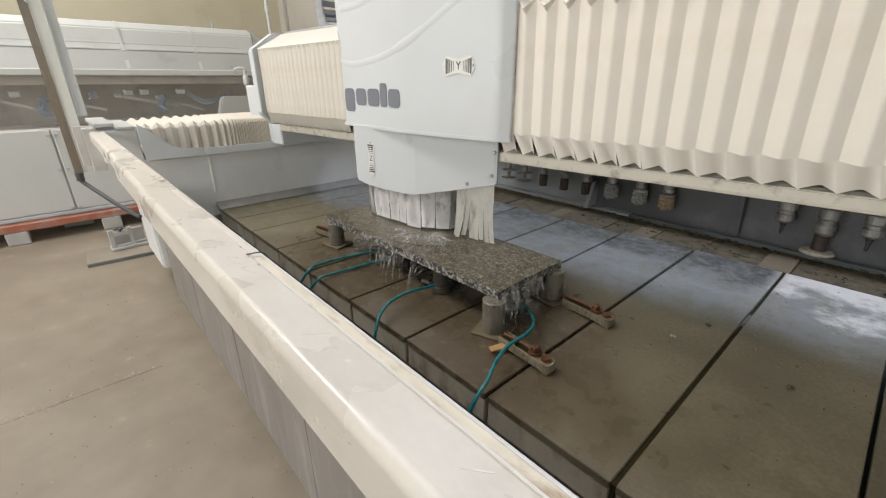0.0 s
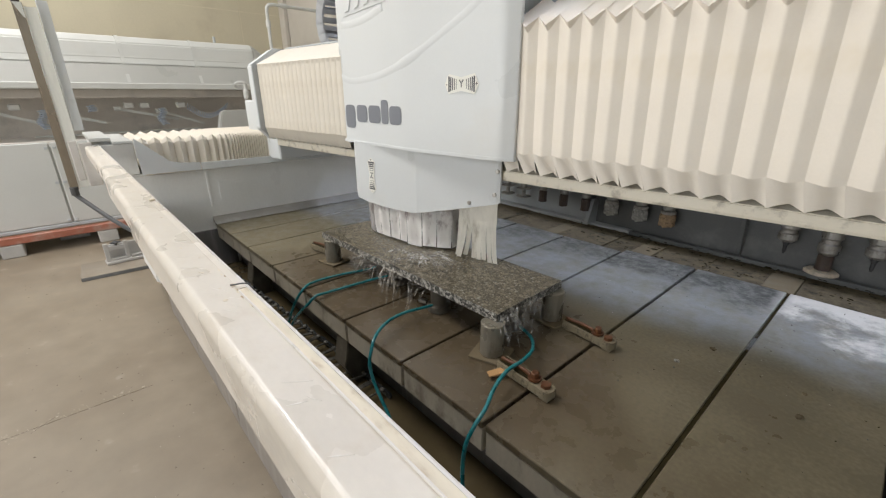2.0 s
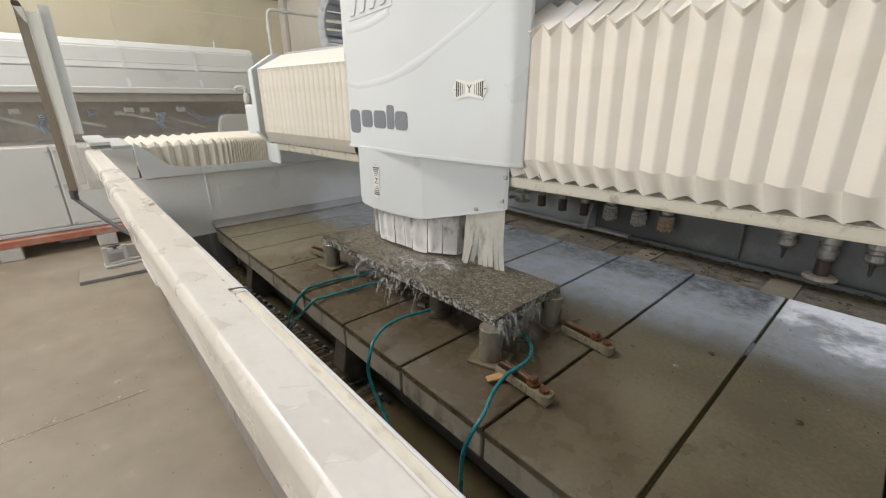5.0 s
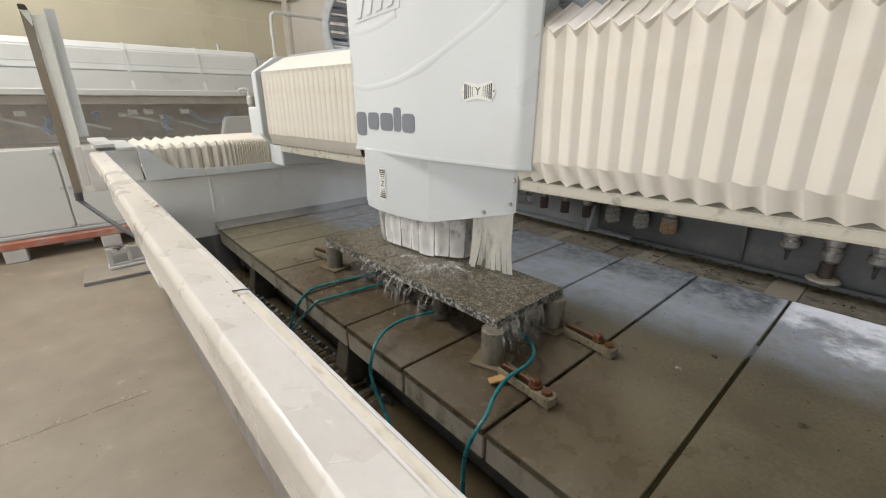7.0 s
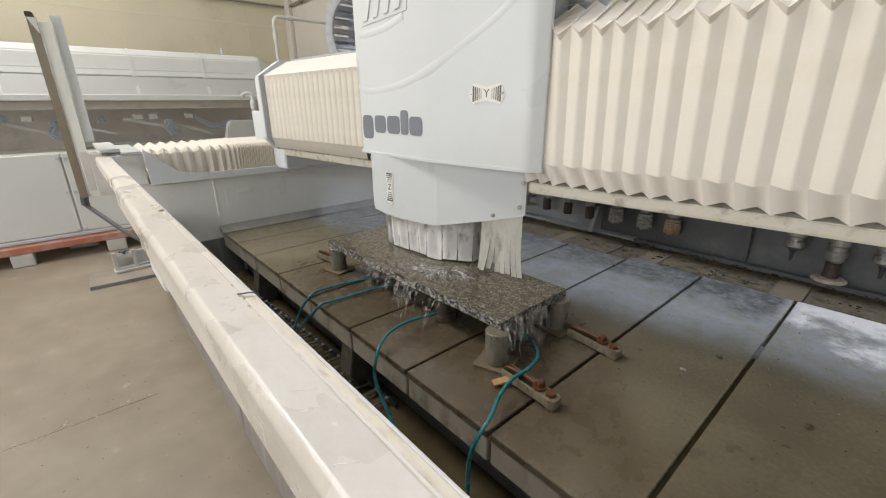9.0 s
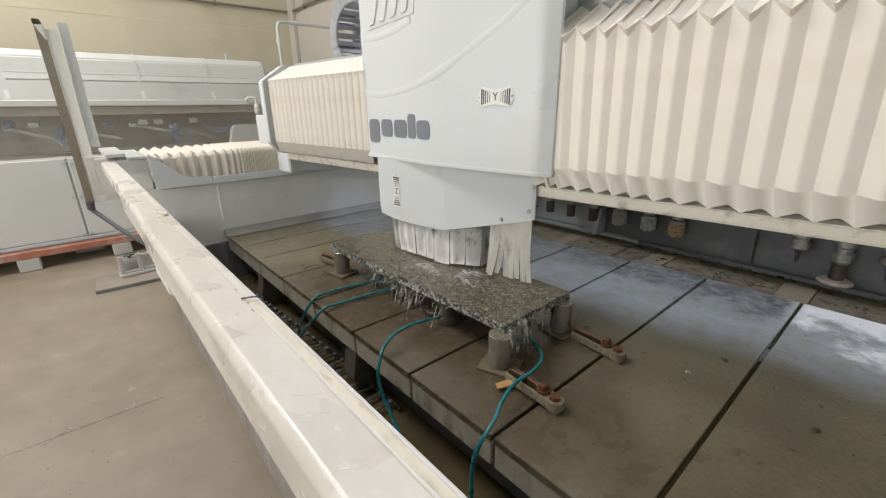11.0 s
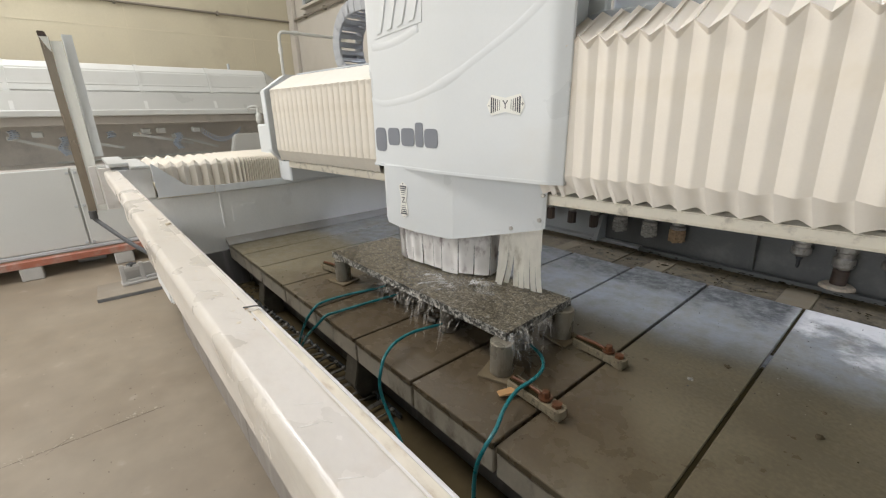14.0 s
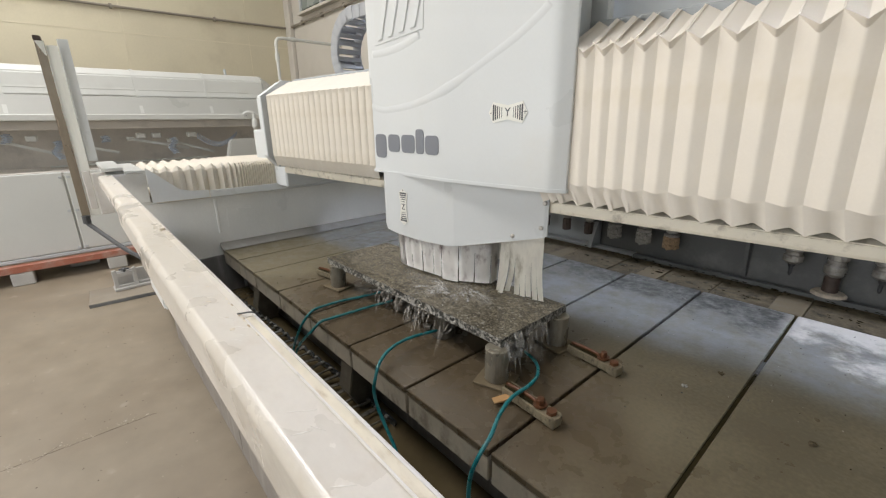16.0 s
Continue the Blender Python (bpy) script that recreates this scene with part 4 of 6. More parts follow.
def work_table():
    e = empty("work_table", pose(-0.6, 0, 0))
    tagged(e, "wet brown-grey slotted machine table stained with slurry", "work table")
    o = Matrix.Translation((0.6, 0, 0))

    def p(name, b, mt, label="", parent=e):
        bmesh.ops.transform(b, matrix=o, verts=b.verts)
        return part(name, b, M[mt], parent, label)

    xs = [-2.72, -2.34, -2.0, -1.6, -1.2, -0.8, -0.4, 0.0, 0.4, 0.8, 1.2, 1.6]
    g = 0.006
    random.seed(4)
    for i, (a, b_) in enumerate(zip(xs, xs[1:])):
        lx, rx = a + g + (0.005 if a == 0.4 else 0.0), b_ - (0.002 if b_ == 0.4 else g)
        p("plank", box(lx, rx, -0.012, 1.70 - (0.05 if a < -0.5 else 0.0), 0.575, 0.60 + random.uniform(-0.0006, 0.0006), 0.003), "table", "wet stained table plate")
        p("edge_block", box(lx, rx, -0.008, 0.10, 0.485, 0.572, 0.004), "edge")
    p("slot_fill", box(0.3982, 0.4108, -0.01, 0.985, 0.531, 0.5945), "slot", "brown dirt packed in the slot")
    p("slot_fill", box(0.3982, 0.4108, 0.987, 1.15, 0.531, 0.5955), "silt", "grey silt packed in the slot")
    p("slot_fill", box(0.3982, 0.4108, 1.152, 1.69, 0.531, 0.589), "slot")
    p("bed", box(-2.72, 1.6, 0.104, 2.11, 0.44, 0.530), "dark")
    # fixing holes
    for x, y in ((0.4045, 0.995), (0.4045, 1.135)):
        p("hole_plug", lathe([(0.0062, 0.57), (0.0062, 0.597), (0.004, 0.5985)], 9, m=Matrix.Translation((x, y, 0)) @ Matrix.Diagonal((0.95, 1.9, 1, 1))), "slot")
    # strip behind the plates
    rear = [-2.72, -2.2, -1.7, -1.35, -0.968, -0.87, -0.54, -0.379, -0.255, 0.02, 0.29, 0.425, 0.95, 1.6]
    random.seed(8)
    for a, b_ in zip(rear, rear[1:]):
        pale = a in (-0.968, -0.379, 0.29)
        z = 0.592 + random.choice((-0.004, 0.0, 0.002)) + (0.005 if pale else 0.0)
        p("rear_block", box(a + 0.0008, b_ - 0.0008, 1.653 if a < -0.5 else 1.703, 1.955 if pale else 2.034, 0.531, z, 0.003), "tan" if pale else "rear")
        if pale:
            p("rear_block", box(a + 0.0015, b_ - 0.0015, 1.958, 2.034, 0.531, z - 0.007, 0.003), "rear")
    p("rear_angle", prism([(2.038, 0.532), (2.038, 0.610), (2.066, 0.610), (2.066, 0.596), (2.052, 0.596), (2.052, 0.532)], -0.54, 1.6, "x"), "slate", "dark angle rail along the back edge")
    p("rear_ledge", box(-2.72, -0.545, 2.038, 2.11, 0.532, 0.606, 0.004), "grey", "pale grey ledge along the back edge")
    # crumbs of crust along the back
    cr = bmesh.new()
    for k in range(240):
        x, y = random.uniform(-1.6, 1.1), 1.70 + 0.32 * random.random()
        if any(c0 - 0.01 < x < c1 + 0.01 for c0, c1 in ((-0.968, -0.87), (-0.379, -0.255), (0.29, 0.425))):
            continue
        r = random.uniform(0.002, 0.006) * (2 if k % 17 == 0 else 1)
        t_ = bmesh.new()
        bmesh.ops.create_icosphere(t_, subdivisions=1, radius=r, matrix=pose(x, y, 0.594 + r * 0.3, 0, 0, random.uniform(0, 90)) @ Matrix.Diagonal((1, random.uniform(0.5, 1.6), 0.5, 1)))
        join(cr, t_)
    tagged(p("crust_crumbs", cr, "rear", "loose grey slurry crumbs"), kind="stuff")
    cd = bmesh.new()
    for k in range(150):
        x, y = random.uniform(-0.9, 1.1), 2.034 - 0.30 * random.random() ** 2.2
        r = random.uniform(0.003, 0.007) * (2.2 if k % 13 == 0 else 1)
        t_ = bmesh.new()
        bmesh.ops.create_icosphere(t_, subdivisions=1, radius=r, matrix=pose(x, y, 0.593 + r * 0.2, 0, 0, random.uniform(-30, 30)) @ Matrix.Diagonal((random.uniform(1, 2.4), random.uniform(0.5, 1.2), 0.4, 1)))
        join(cd, t_)
    tagged(p("sludge", cd, "slot", "dark wet sludge lumps along the back edge"), kind="stuff")
    # gussets under the front edge
    for x in (-2.04, -0.86, 0.30, 1.40):
        p("gusset", prism([(0.0, 0.484), (0.10, 0.484), (0.10, 0.25), (0.03, 0.25), (-0.025, 0.355), (-0.012, 0.42)], x - 0.05, x + 0.05, "x", 0.004), "pod")
    p("base_frame", box(-2.7, 1.6, 0.12, 0.24, 0.0, 0.44), "panel")


def basin():
    w = part("settling_water", box(-2.7, 1.7, -0.384, 0.118, 0.02, 0.262), M["murk"])
    tagged(w, "murky brown water in the machine trough", "water", kind="structure")
    e = empty("basin", pose(-0.6, -0.35, 0))
    tagged(e, "dark grey sheet-metal trough wall streaked with slurry", "basin")
    o = Matrix.Translation((0.6, 0.35, 0))

    def p(name, b, mt, label="", parent=e):
        bmesh.ops.transform(b, matrix=o, verts=b.verts)
        return part(name, b, M[mt], parent, label)

    xs = [-2.7, -1.95, -1.2, -0.45, 0.3, 1.05, 1.75]
    for a, b_ in zip(xs, xs[1:]):
        p("wall_panel", box(a + 0.002, b_ - 0.002, -0.407, -0.385, 0.0, 0.80, 0.003), "skirt")
    for a in xs[1:-1]:
        p("seam_strip", box(a - 0.012, a + 0.012, -0.4085, -0.4072, 0.0, 0.79), "skirt")
    p("end_wall", box(-2.72, -2.70, -0.38, 0.1, 0.0, 0.55), "panel")
    # carrier chain lying along the trough
    c = empty("carrier_chain", pose(-1.4, 0.0, 0.264))
    tagged(c, "wet cable carrier chain with pale cross bars in the trough", "cable chain")
    bar = side = lug = None
    random.seed(11)
    for k in range(26):
        x = -2.45 + 0.072 * k
        yc = -0.075 + 0.085 * min(k / 20, 1.0)
        turn = random.uniform(-11, 11)
        x += random.uniform(-0.008, 0.008)
        m = pose(x + 1.4, yc, 0.024, random.uniform(-6, 6), random.uniform(-40, 40), turn)
        if bar is None:
            bar = part("cross_bar", box(-0.009, 0.009, -0.052, 0.052, -0.004, 0.004, 0.002), M["scrap"], c, m=m)
        else:
            again(bar, m)
        for sgn in (-1, 1):
            ms = pose(x + 1.4 + 0.012, yc + 0.056 * sgn, 0.016, 0, random.uniform(-8, 8), turn)
            if side is None:
                side = part("side_link", prism(rounded([(-0.038, -0.014), (0.038, -0.014), (0.038, 0.014), (-0.038, 0.014)], 0.012, 3), -0.005, 0.005, "y"), M["chainlink"], c, m=ms)
            else:
                again(side, ms)
            ml = pose(x + 1.4, yc + 0.047 * sgn, 0.031, 0, 0, turn)
            if lug is None:
                lug = part("lug", box(-0.010, 0.010, -0.008, 0.008, -0.004, 0.004, 0.002), M["lug"], c, m=ml)
            else:
                again(lug, ml)


def barrier():
    e = empty("safety_barrier", pose(-0.6, -0.6, 1.1))
    tagged(e, "white painted steel safety barrier beam, dusty and scuffed", "barrier")
    o = Matrix.Translation((0.6, 0.6, -1.1))

    def p(name, b, mt, label="", parent=e):
        bmesh.ops.transform(b, matrix=o, verts=b.verts)
        return part(name, b, M[mt], parent, label, smooth=False)

    def shell(a0, a1, low, out=0.0):
        arc = [(0.016 * math.sin(radians(a)), 0.016 * (1 - math.cos(radians(a)))) for a in range(0, 91, 9)]
        outer = [(-0.572, 1.200), (-0.590, 1.2)] + [(-0.6285 - out - s, 1.2 - c) for s, c in arc] + [(-0.6435 - out, low)]
        prof = outer + [(y + 0.004, min(z, 1.195)) for y, z in outer[::-1]]
        return prism(prof, a0, a1, "x")

    p("cover", shell(-0.80, 1.70, 1.116), "beam", "white folded steel cover")
    p("cover", shell(-1.45, -0.802, 1.118, -0.005), "beam")
    p("cover", shell(-2.72, -1.452, 1.14, -0.014), "beam")
    core = [(-0.560, 1.150), (-0.560, 1.193), (-0.57, 1.193), (-0.606, 1.188), (-0.620, 1.172), (-0.622, 1.150)]
    p("core_beam", prism(core, -2.70, 1.70, "x"), "grey")
    # inner bead: clean cover at the far end, dirty strip along the near end
    strip = [(-0.5752, 1.2008), (-0.5635, 1.2012), (-0.5635, 1.1965), (-0.5752, 1.1965)]
    p("inner_strip", prism(strip, -0.045, 1.70, "x"), "bead", "cream inner strip stained with slurry")
    p("inner_strip", prism(strip, -2.72, -0.047, "x"), "beam")
    curl = [(0.0075 * math.sin(radians(a)), 0.0075 * (1 - math.cos(radians(a)))) for a in range(0, 91, 10)]
    lip = [(-0.563 + a, 1.2012 - c) for a, c in curl] + [(-0.5555, 1.12), (-0.559, 1.12), (-0.5595, 1.190), (-0.563, 1.1965)]
    p("inner_edge", prism(lip, -2.72, 1.70, "x"), "white", "white rounded inner edge")
    p("edge_seam", tube([(-0.04, -0.577, 1.2012), (1.70, -0.577, 1.2012)], 0.0016, 6, smooth=False), "white")
    p("wire_loop", tube([(-0.070, -0.581, 1.2015), (-0.060, -0.576, 1.2045), (-0.050, -0.568, 1.2075), (-0.045, -0.560, 1.2055), (-0.043, -0.5535, 1.196)], 0.0014, 6), "dark", "thin dark wire looped over the beam")
    p("screw_mark", lathe([(0.004, 0), (0.004, 0.002)], 8, m=Matrix.Translation((-0.02, -0.603, 1.1985))), "bead")
    p("nub", lathe([(0.009, 0), (0.007, 0.006)], 8, m=Matrix.Translation((-0.84, -0.572, 1.2))), "bead")
    random.seed(17)
    for k in range(9):
        x, y = random.uniform(-1.3, 0.0), random.uniform(-0.607, -0.582)
        a = random.uniform(-0.5, 0.9)
        ln, wd = random.uniform(0.002, 0.008), random.uniform(0.0004, 0.0012)
        if abs(y + 0.594) + ln * abs(math.sin(a)) > 0.019:
            continue
        bm = box(-ln, ln, -wd, wd, 0, 0.00035)
        bmesh.ops.transform(bm, matrix=pose(x, y, 1.2, 0, 0, math.degrees(a)), verts=bm.verts)
        p("scuff", bm, "bead")
    for k in range(14):
        x, y, r = -0.03 + 0.05 * random.gauss(0, 1), -0.578 + random.uniform(-0.004, 0.003), random.uniform(0.0015, 0.004)
        ring = [(x + 2.2 * r * math.cos(a) * random.uniform(0.6, 1.2), y + 0.7 * r * math.sin(a) * random.uniform(0.6, 1.2)) for a in [0.6 * q for q in range(10)]]
        p("stain", prism(ring, 1.2, 1.2003, "z"), "bead" if k % 2 else "grime")
    # dried white splashes running across the top
    for k in range(22):
        x, y = random.uniform(-0.9, 0.55), random.uniform(-0.620, -0.590)
        a, n = random.uniform(0.3, 1.3), 7
        ln, wd = random.uniform(0.008, 0.022), random.uniform(0.0006, 0.0018)
        up = [(-ln + 2 * ln * q / n, wd * random.uniform(0.2, 1.0) * math.sin(math.pi * (q + 0.3) / (n + 0.6))) for q in range(n + 1)]
        ring = up + [(p_, -q_ * random.uniform(0.3, 1.0)) for p_, q_ in up[::-1]]
        ring = [(x + p_ * math.cos(a) - q_ * math.sin(a), min(max(y + p_ * math.sin(a) + q_ * math.cos(a), -0.6275), -0.580)) for p_, q_ in ring]
        p("splash", prism(ring, 1.2, 1.2003, "z"), "scuff")
    for k in range(9):
        x = random.uniform(-1.3, 0.6)
        h = random.uniform(0.018, 0.045)
        p("drip", box(x, x + random.uniform(0.0006, 0.0014), -0.6440 + (0.0045 if x < -0.80 else 0.0), -0.6435 + (0.004 if x < -0.80 else 0.0), 1.165 - h, 1.165, 0.0003), "scuff")
    for x in (0.9,):
        p("bracket", prism([(-0.630, 1.149), (-0.56, 1.149), (-0.56, 1.07), (-0.605, 1.045), (-0.628, 1.06)], x - 0.004, x + 0.004, "x"), "white", "thin white support fin")


def light_mast():
    e = empty("guard_post", pose(-2.86, -0.66, 0.93))
    tagged(e, "galvanised guard post hung at the barrier end", "post")
    o = Matrix.Translation((2.86, 0.66, -0.93))

    def p(name, b, mt, label=""):
        bmesh.ops.transform(b, matrix=o, verts=b.verts)
        return part(name, b, M[mt], e, label)

    p("channel", prism([(-2.835, -0.708), (-2.828, -0.655), (-2.834, -0.655), (-2.842, -0.702), (-2.88, -0.702), (-2.88, -0.708)], 0.945, 1.945, "z"), "zinc", "bright galvanised channel")
    p("dark_side", prism([(-2.832, -0.752), (-2.828, -0.710), (-2.836, -0.710), (-2.84, -0.748)], 0.935, 1.965, "z"), "darkzinc", "dark shaded channel flange")
    p("cover_strip", prism([(-2.87, -0.652), (-2.85, -0.648), (-2.845, -0.602), (-2.852, -0.602), (-2.857, -0.642), (-2.87, -0.646)], 1.285, 1.985, "z"), "cover", "white sheet cover strip")
    p("cap", prism([(-0.755, 1.967), (-0.715, 1.967), (-0.722, 1.992), (-0.755, 1.992)], -2.858, -2.822, "x", 0.003), "brown")
    # pale piece standing for the reflected highlight on the dark flange
    p("bright_patch", prism([(-0.751, 1.964), (-0.712, 1.964), (-0.712, 1.885), (-0.722, 1.895)], -2.8275, -2.824, "x"), "zinc", "pale piece drawn as a highlight at the post top")
    p("foot_plate", box(-2.80, -2.79, -0.70, -0.66, 0.99, 1.23, 0.003), "white")
    p("foot_plate", box(-2.81, -2.79, -0.655, -0.585, 0.95, 1.215, 0.004), "white")
    p("knuckle", lathe([(0.022, -0.02), (0.022, 0.03)], 10, m=Matrix.Translation((-2.82, -0.735, 0.92))), "dark")
    p("brace_rod", tube([(-2.82, -0.735, 0.90), (-2.78, -0.70, 0.86), (-2.6, -0.60, 0.76), (-2.45, -0.52, 0.70)], 0.014, 6), "dark", "bent dark brace rod")


# ---------- bridge ----------
BRIDGE = pose(0, 0.48, 0, 0, 0, 6)


def bridge():
    e = empty("gantry_bridge", BRIDGE)
    tagged(e, "white steel gantry bridge spanning the machine table", "gantry")
    part("beam", box(-2.39, 2.95, 0.32, 0.66, 1.22, 1.775, 0.01), M["grey"], e)
    lg = [(0.188, 1.154), (0.183, 1.161), (0.183, 1.196), (0.21, 1.206), (0.53, 1.206), (0.53, 1.154)]
    part("lower_ledge", prism(lg, -2.39, 2.95, "x", 0.003), M["ledge"], e, "cream painted lower ledge with dirt marks")
    part("top_rail", box(-2.40, -1.2, 0.33, 0.53, 1.776, 1.790, 0.004), M["grey"], e)
    part("top_rail", box(-1.2, 2.95, 0.325, 0.53, 1.80, 1.842, 0.006), M["grey"], e, "grey steel top rail")
    # upper part is unseen, raised to shade the bellows tops from the window
    part("back_box", box(-0.29, 2.95, 0.60, 0.92, 1.78, 2.62, 0.01), M["cover"], e)
    cap = [(0.088, 1.672), (0.251, 1.778), (0.76, 1.778), (0.76, 1.178), (0.165, 1.196), (0.088, 1.275)]
    part("end_cap", prism(cap, -2.485, -2.42, "x", 0.008), M["cover"], e, "white folded end cap")
    part("end_rim", prism([(y - 0.004, z + 0.003) for y, z in cap], -2.418, -2.405, "x"), M["grey"], e)
    part("end_leg", box(2.96, 3.40, 0.24, 0.80, 0.0, 1.78, 0.01), M["cover"], e)
    part("end_leg", box(-2.95, -2.49, 0.24, 0.76, 1.034, 1.45, 0.01), M["cover"], e)


def pleat_mesh(w, ridge, valley, lean0, lean1, shape, rise=0.0, foot=1.0):
    """One fold: valley, ridge, valley. Profiles of (v, z) from the foot to the top; the flap at the foot leans along the bridge."""
    b = bmesh.new()
    rows, peak = [], 0.06
    for s, f in shape:
        lean = lean0 + (lean1 - lean0) * (s + 0.5)
        sharp = (s + 0.5) / (peak + 0.5) if s <= peak else (0.5 - s) / (0.5 - peak)
        row = []
        for k, ((v0, z0), (v1, z1)) in enumerate(zip(ridge, valley)):
            g = 1 - 4 * s * s if k == 0 else f if k < 3 else sharp
            z = z1 + (z0 - z1) * (f if k < 3 else sharp)
            up = 0.0 if k == 0 else lean + rise * max(0.0, z - 1.30)
            row.append(b.verts.new((s * w * (foot if k == 0 else 1.0) - up, v1 + (v0 - v1) * g, z)))
        rows.append(row)
    for r0, r1 in zip(rows, rows[1:]):
        for k in range(len(ridge) - 1):
            b.faces.new((r0[k], r0[k + 1], r1[k + 1], r1[k]))
        for a, c in zip(r0, r1):
            b.edges.get((a, c)).smooth = False
    for k in range(3, len(ridge) - 1):
        b.edges.get((rows[5][k], rows[5][k + 1])).smooth = False
    return b


RIGHT_N, LEFT_N = 40, 19
# depth of a fold along its width, from valley to ridge: deep folds, and shallow ones with narrow valleys
DEEP = ((-0.5, 0), (-0.36, 0.255), (-0.2, 0.545), (-0.06, 0.80), (0.0, 0.90), (0.06, 0.955), (0.12, 0.88), (0.18, 0.75), (0.28, 0.51), (0.4, 0.232), (0.5, 0))
SHALLOW = ((-0.5, 0), (-0.44, 0.40), (-0.36, 0.72), (-0.22, 0.92), (-0.08, 0.98), (0.06, 1.0), (0.2, 0.95), (0.3, 0.85), (0.38, 0.65), (0.44, 0.40), (0.5, 0))
# foot, crease, top of the wall, overhanging edge, back
RIDGE_R = [(0.145, 1.223), (0.1125, 1.281), (0.1130, 1.692), (0.0945, 1.710), (0.300, 1.808)]
VALLEY_R = [(0.126, 1.2075), (0.128, 1.289), (0.128, 1.742), (0.1283, 1.744), (0.312, 1.838)]
# narrowing and lean of the foot at each fold beside the head; the rest are alike
FEET = [0.72, 0.62, 0.88, 0.86, 0.78, 0.79, 0.83, 0.91, 0.97, 0.96, 0.96]
LEANS = [0.030, 0.036, 0.038, 0.038, 0.036, 0.035, 0.030, 0.025, 0.024, 0.020, 0.018]


def gantry_bellows():
    made = []
    for name, n, w, label in (("right", RIGHT_N, 0.0835, "cream cloth bellows with deep vertical folds on the bridge"), ("left", LEFT_N, 0.062, "cream cloth bellows with fine folds on the bridge")):
        e = empty("bridge_bellows", BRIDGE)
        tagged(e, label, "bellows", "bridge bellows")
        pleats = []
        if name == "right":
            for i in range(len(LEANS)):
                a, c = LEANS[i], LEANS[min(i + 1, len(LEANS) - 1)]
                pleats.append(part("pleat", pleat_mesh(w, RIDGE_R, VALLEY_R, a, c, DEEP, 0.03, FEET[i]), M["bellows"], e, smooth=True))
        else:
            r = [(0.148, 1.211), (0.1125, 1.281), (0.1130, 1.655), (0.106, 1.674), (0.300, 1.773)]
            v = [(0.138, 1.204), (0.1240, 1.286), (0.1240, 1.672), (0.120, 1.680), (0.302, 1.776)]
            pleats.append(part("pleat", pleat_mesh(w, r, v, 0.0, 0.0, SHALLOW), M["dullbellows"], e, smooth=True))
        pleats += [again(pleats[-1], Matrix(), e) for _ in range(n - len(pleats))]
        made.append((name, pleats))
    return made


def cable_chain():
    e = empty("cable_chain", BRIDGE @ pose(-2.22, 0.79, 1.99))
    tagged(e, "grey plastic cable chain looped above the bridge", "cable chain")
    spots = [math.radians(a) for a in range(95, 271, 16)]
    for a in spots:
        turn = Matrix.Rotation(-a + math.pi / 2, 4, "Y")
        for v in (-0.10, 0.10):
            b = prism([(-0.042, -0.044), (0.042, -0.044), (0.042, 0.044), (-0.042, 0.044)], v - 0.009, v + 0.009, "y", 0.004)
            part("side_link", b, M["chain"], e, m=Matrix.Translation((0.235 * math.cos(a), 0, 0.235 * math.sin(a))) @ turn)
        for rr in (0.198, 0.272):
            part("cross_bar", box(-0.016, 0.016, -0.10, 0.10, -0.006, 0.006, 0.002), M["chain"], e, m=Matrix.Translation((rr * math.cos(a), 0, rr * math.sin(a))) @ turn)
    for k in range(9):
        for z in (0.235, -0.235):
            for v in (-0.10, 0.10):
                part("side_link", box(-0.04, 0.04, v - 0.009, v + 0.009, -0.042, 0.042, 0.004), M["chain"], e, m=pose(0.06 + 0.082 * k, 0, z))
            for h in (-0.032, 0.032):
                part("cross_bar", box(-0.016, 0.016, -0.10, 0.10, h - 0.006, h + 0.006, 0.002), M["chain"], e, m=pose(0.06 + 0.082 * k, 0, z))
    tray = part("cable_tray", box(-2.35, 0.7, 0.66, 0.92, 1.700, 1.711), M["grey"])
    tray.matrix_world = BRIDGE
    tagged(tray, "grey cable tray behind the bridge top", "tray")
    return e


def front_of(u):
    """The front of the upper cover: two faces that meet in an upright crease."""
    return 0.053 + (u + 0.837) * 0.0504 if u > -0.837 else 0.053 - (u + 0.837) * 0.116


def loft(plan, low, high):
    """A shell over a plan outline, with a height of its lower edge at each corner."""
    b = bmesh.new()
    lo = [b.verts.new((u, v, z)) for (u, v), z in zip(plan, low)]
    hi = [b.verts.new((u, v, high)) for u, v in plan]
    n = len(plan)
    for i in range(n):
        b.faces.new((lo[i], lo[(i + 1) % n], hi[(i + 1) % n], hi[i]))
    b.faces.new(hi), b.faces.new(lo[::-1])
    return b


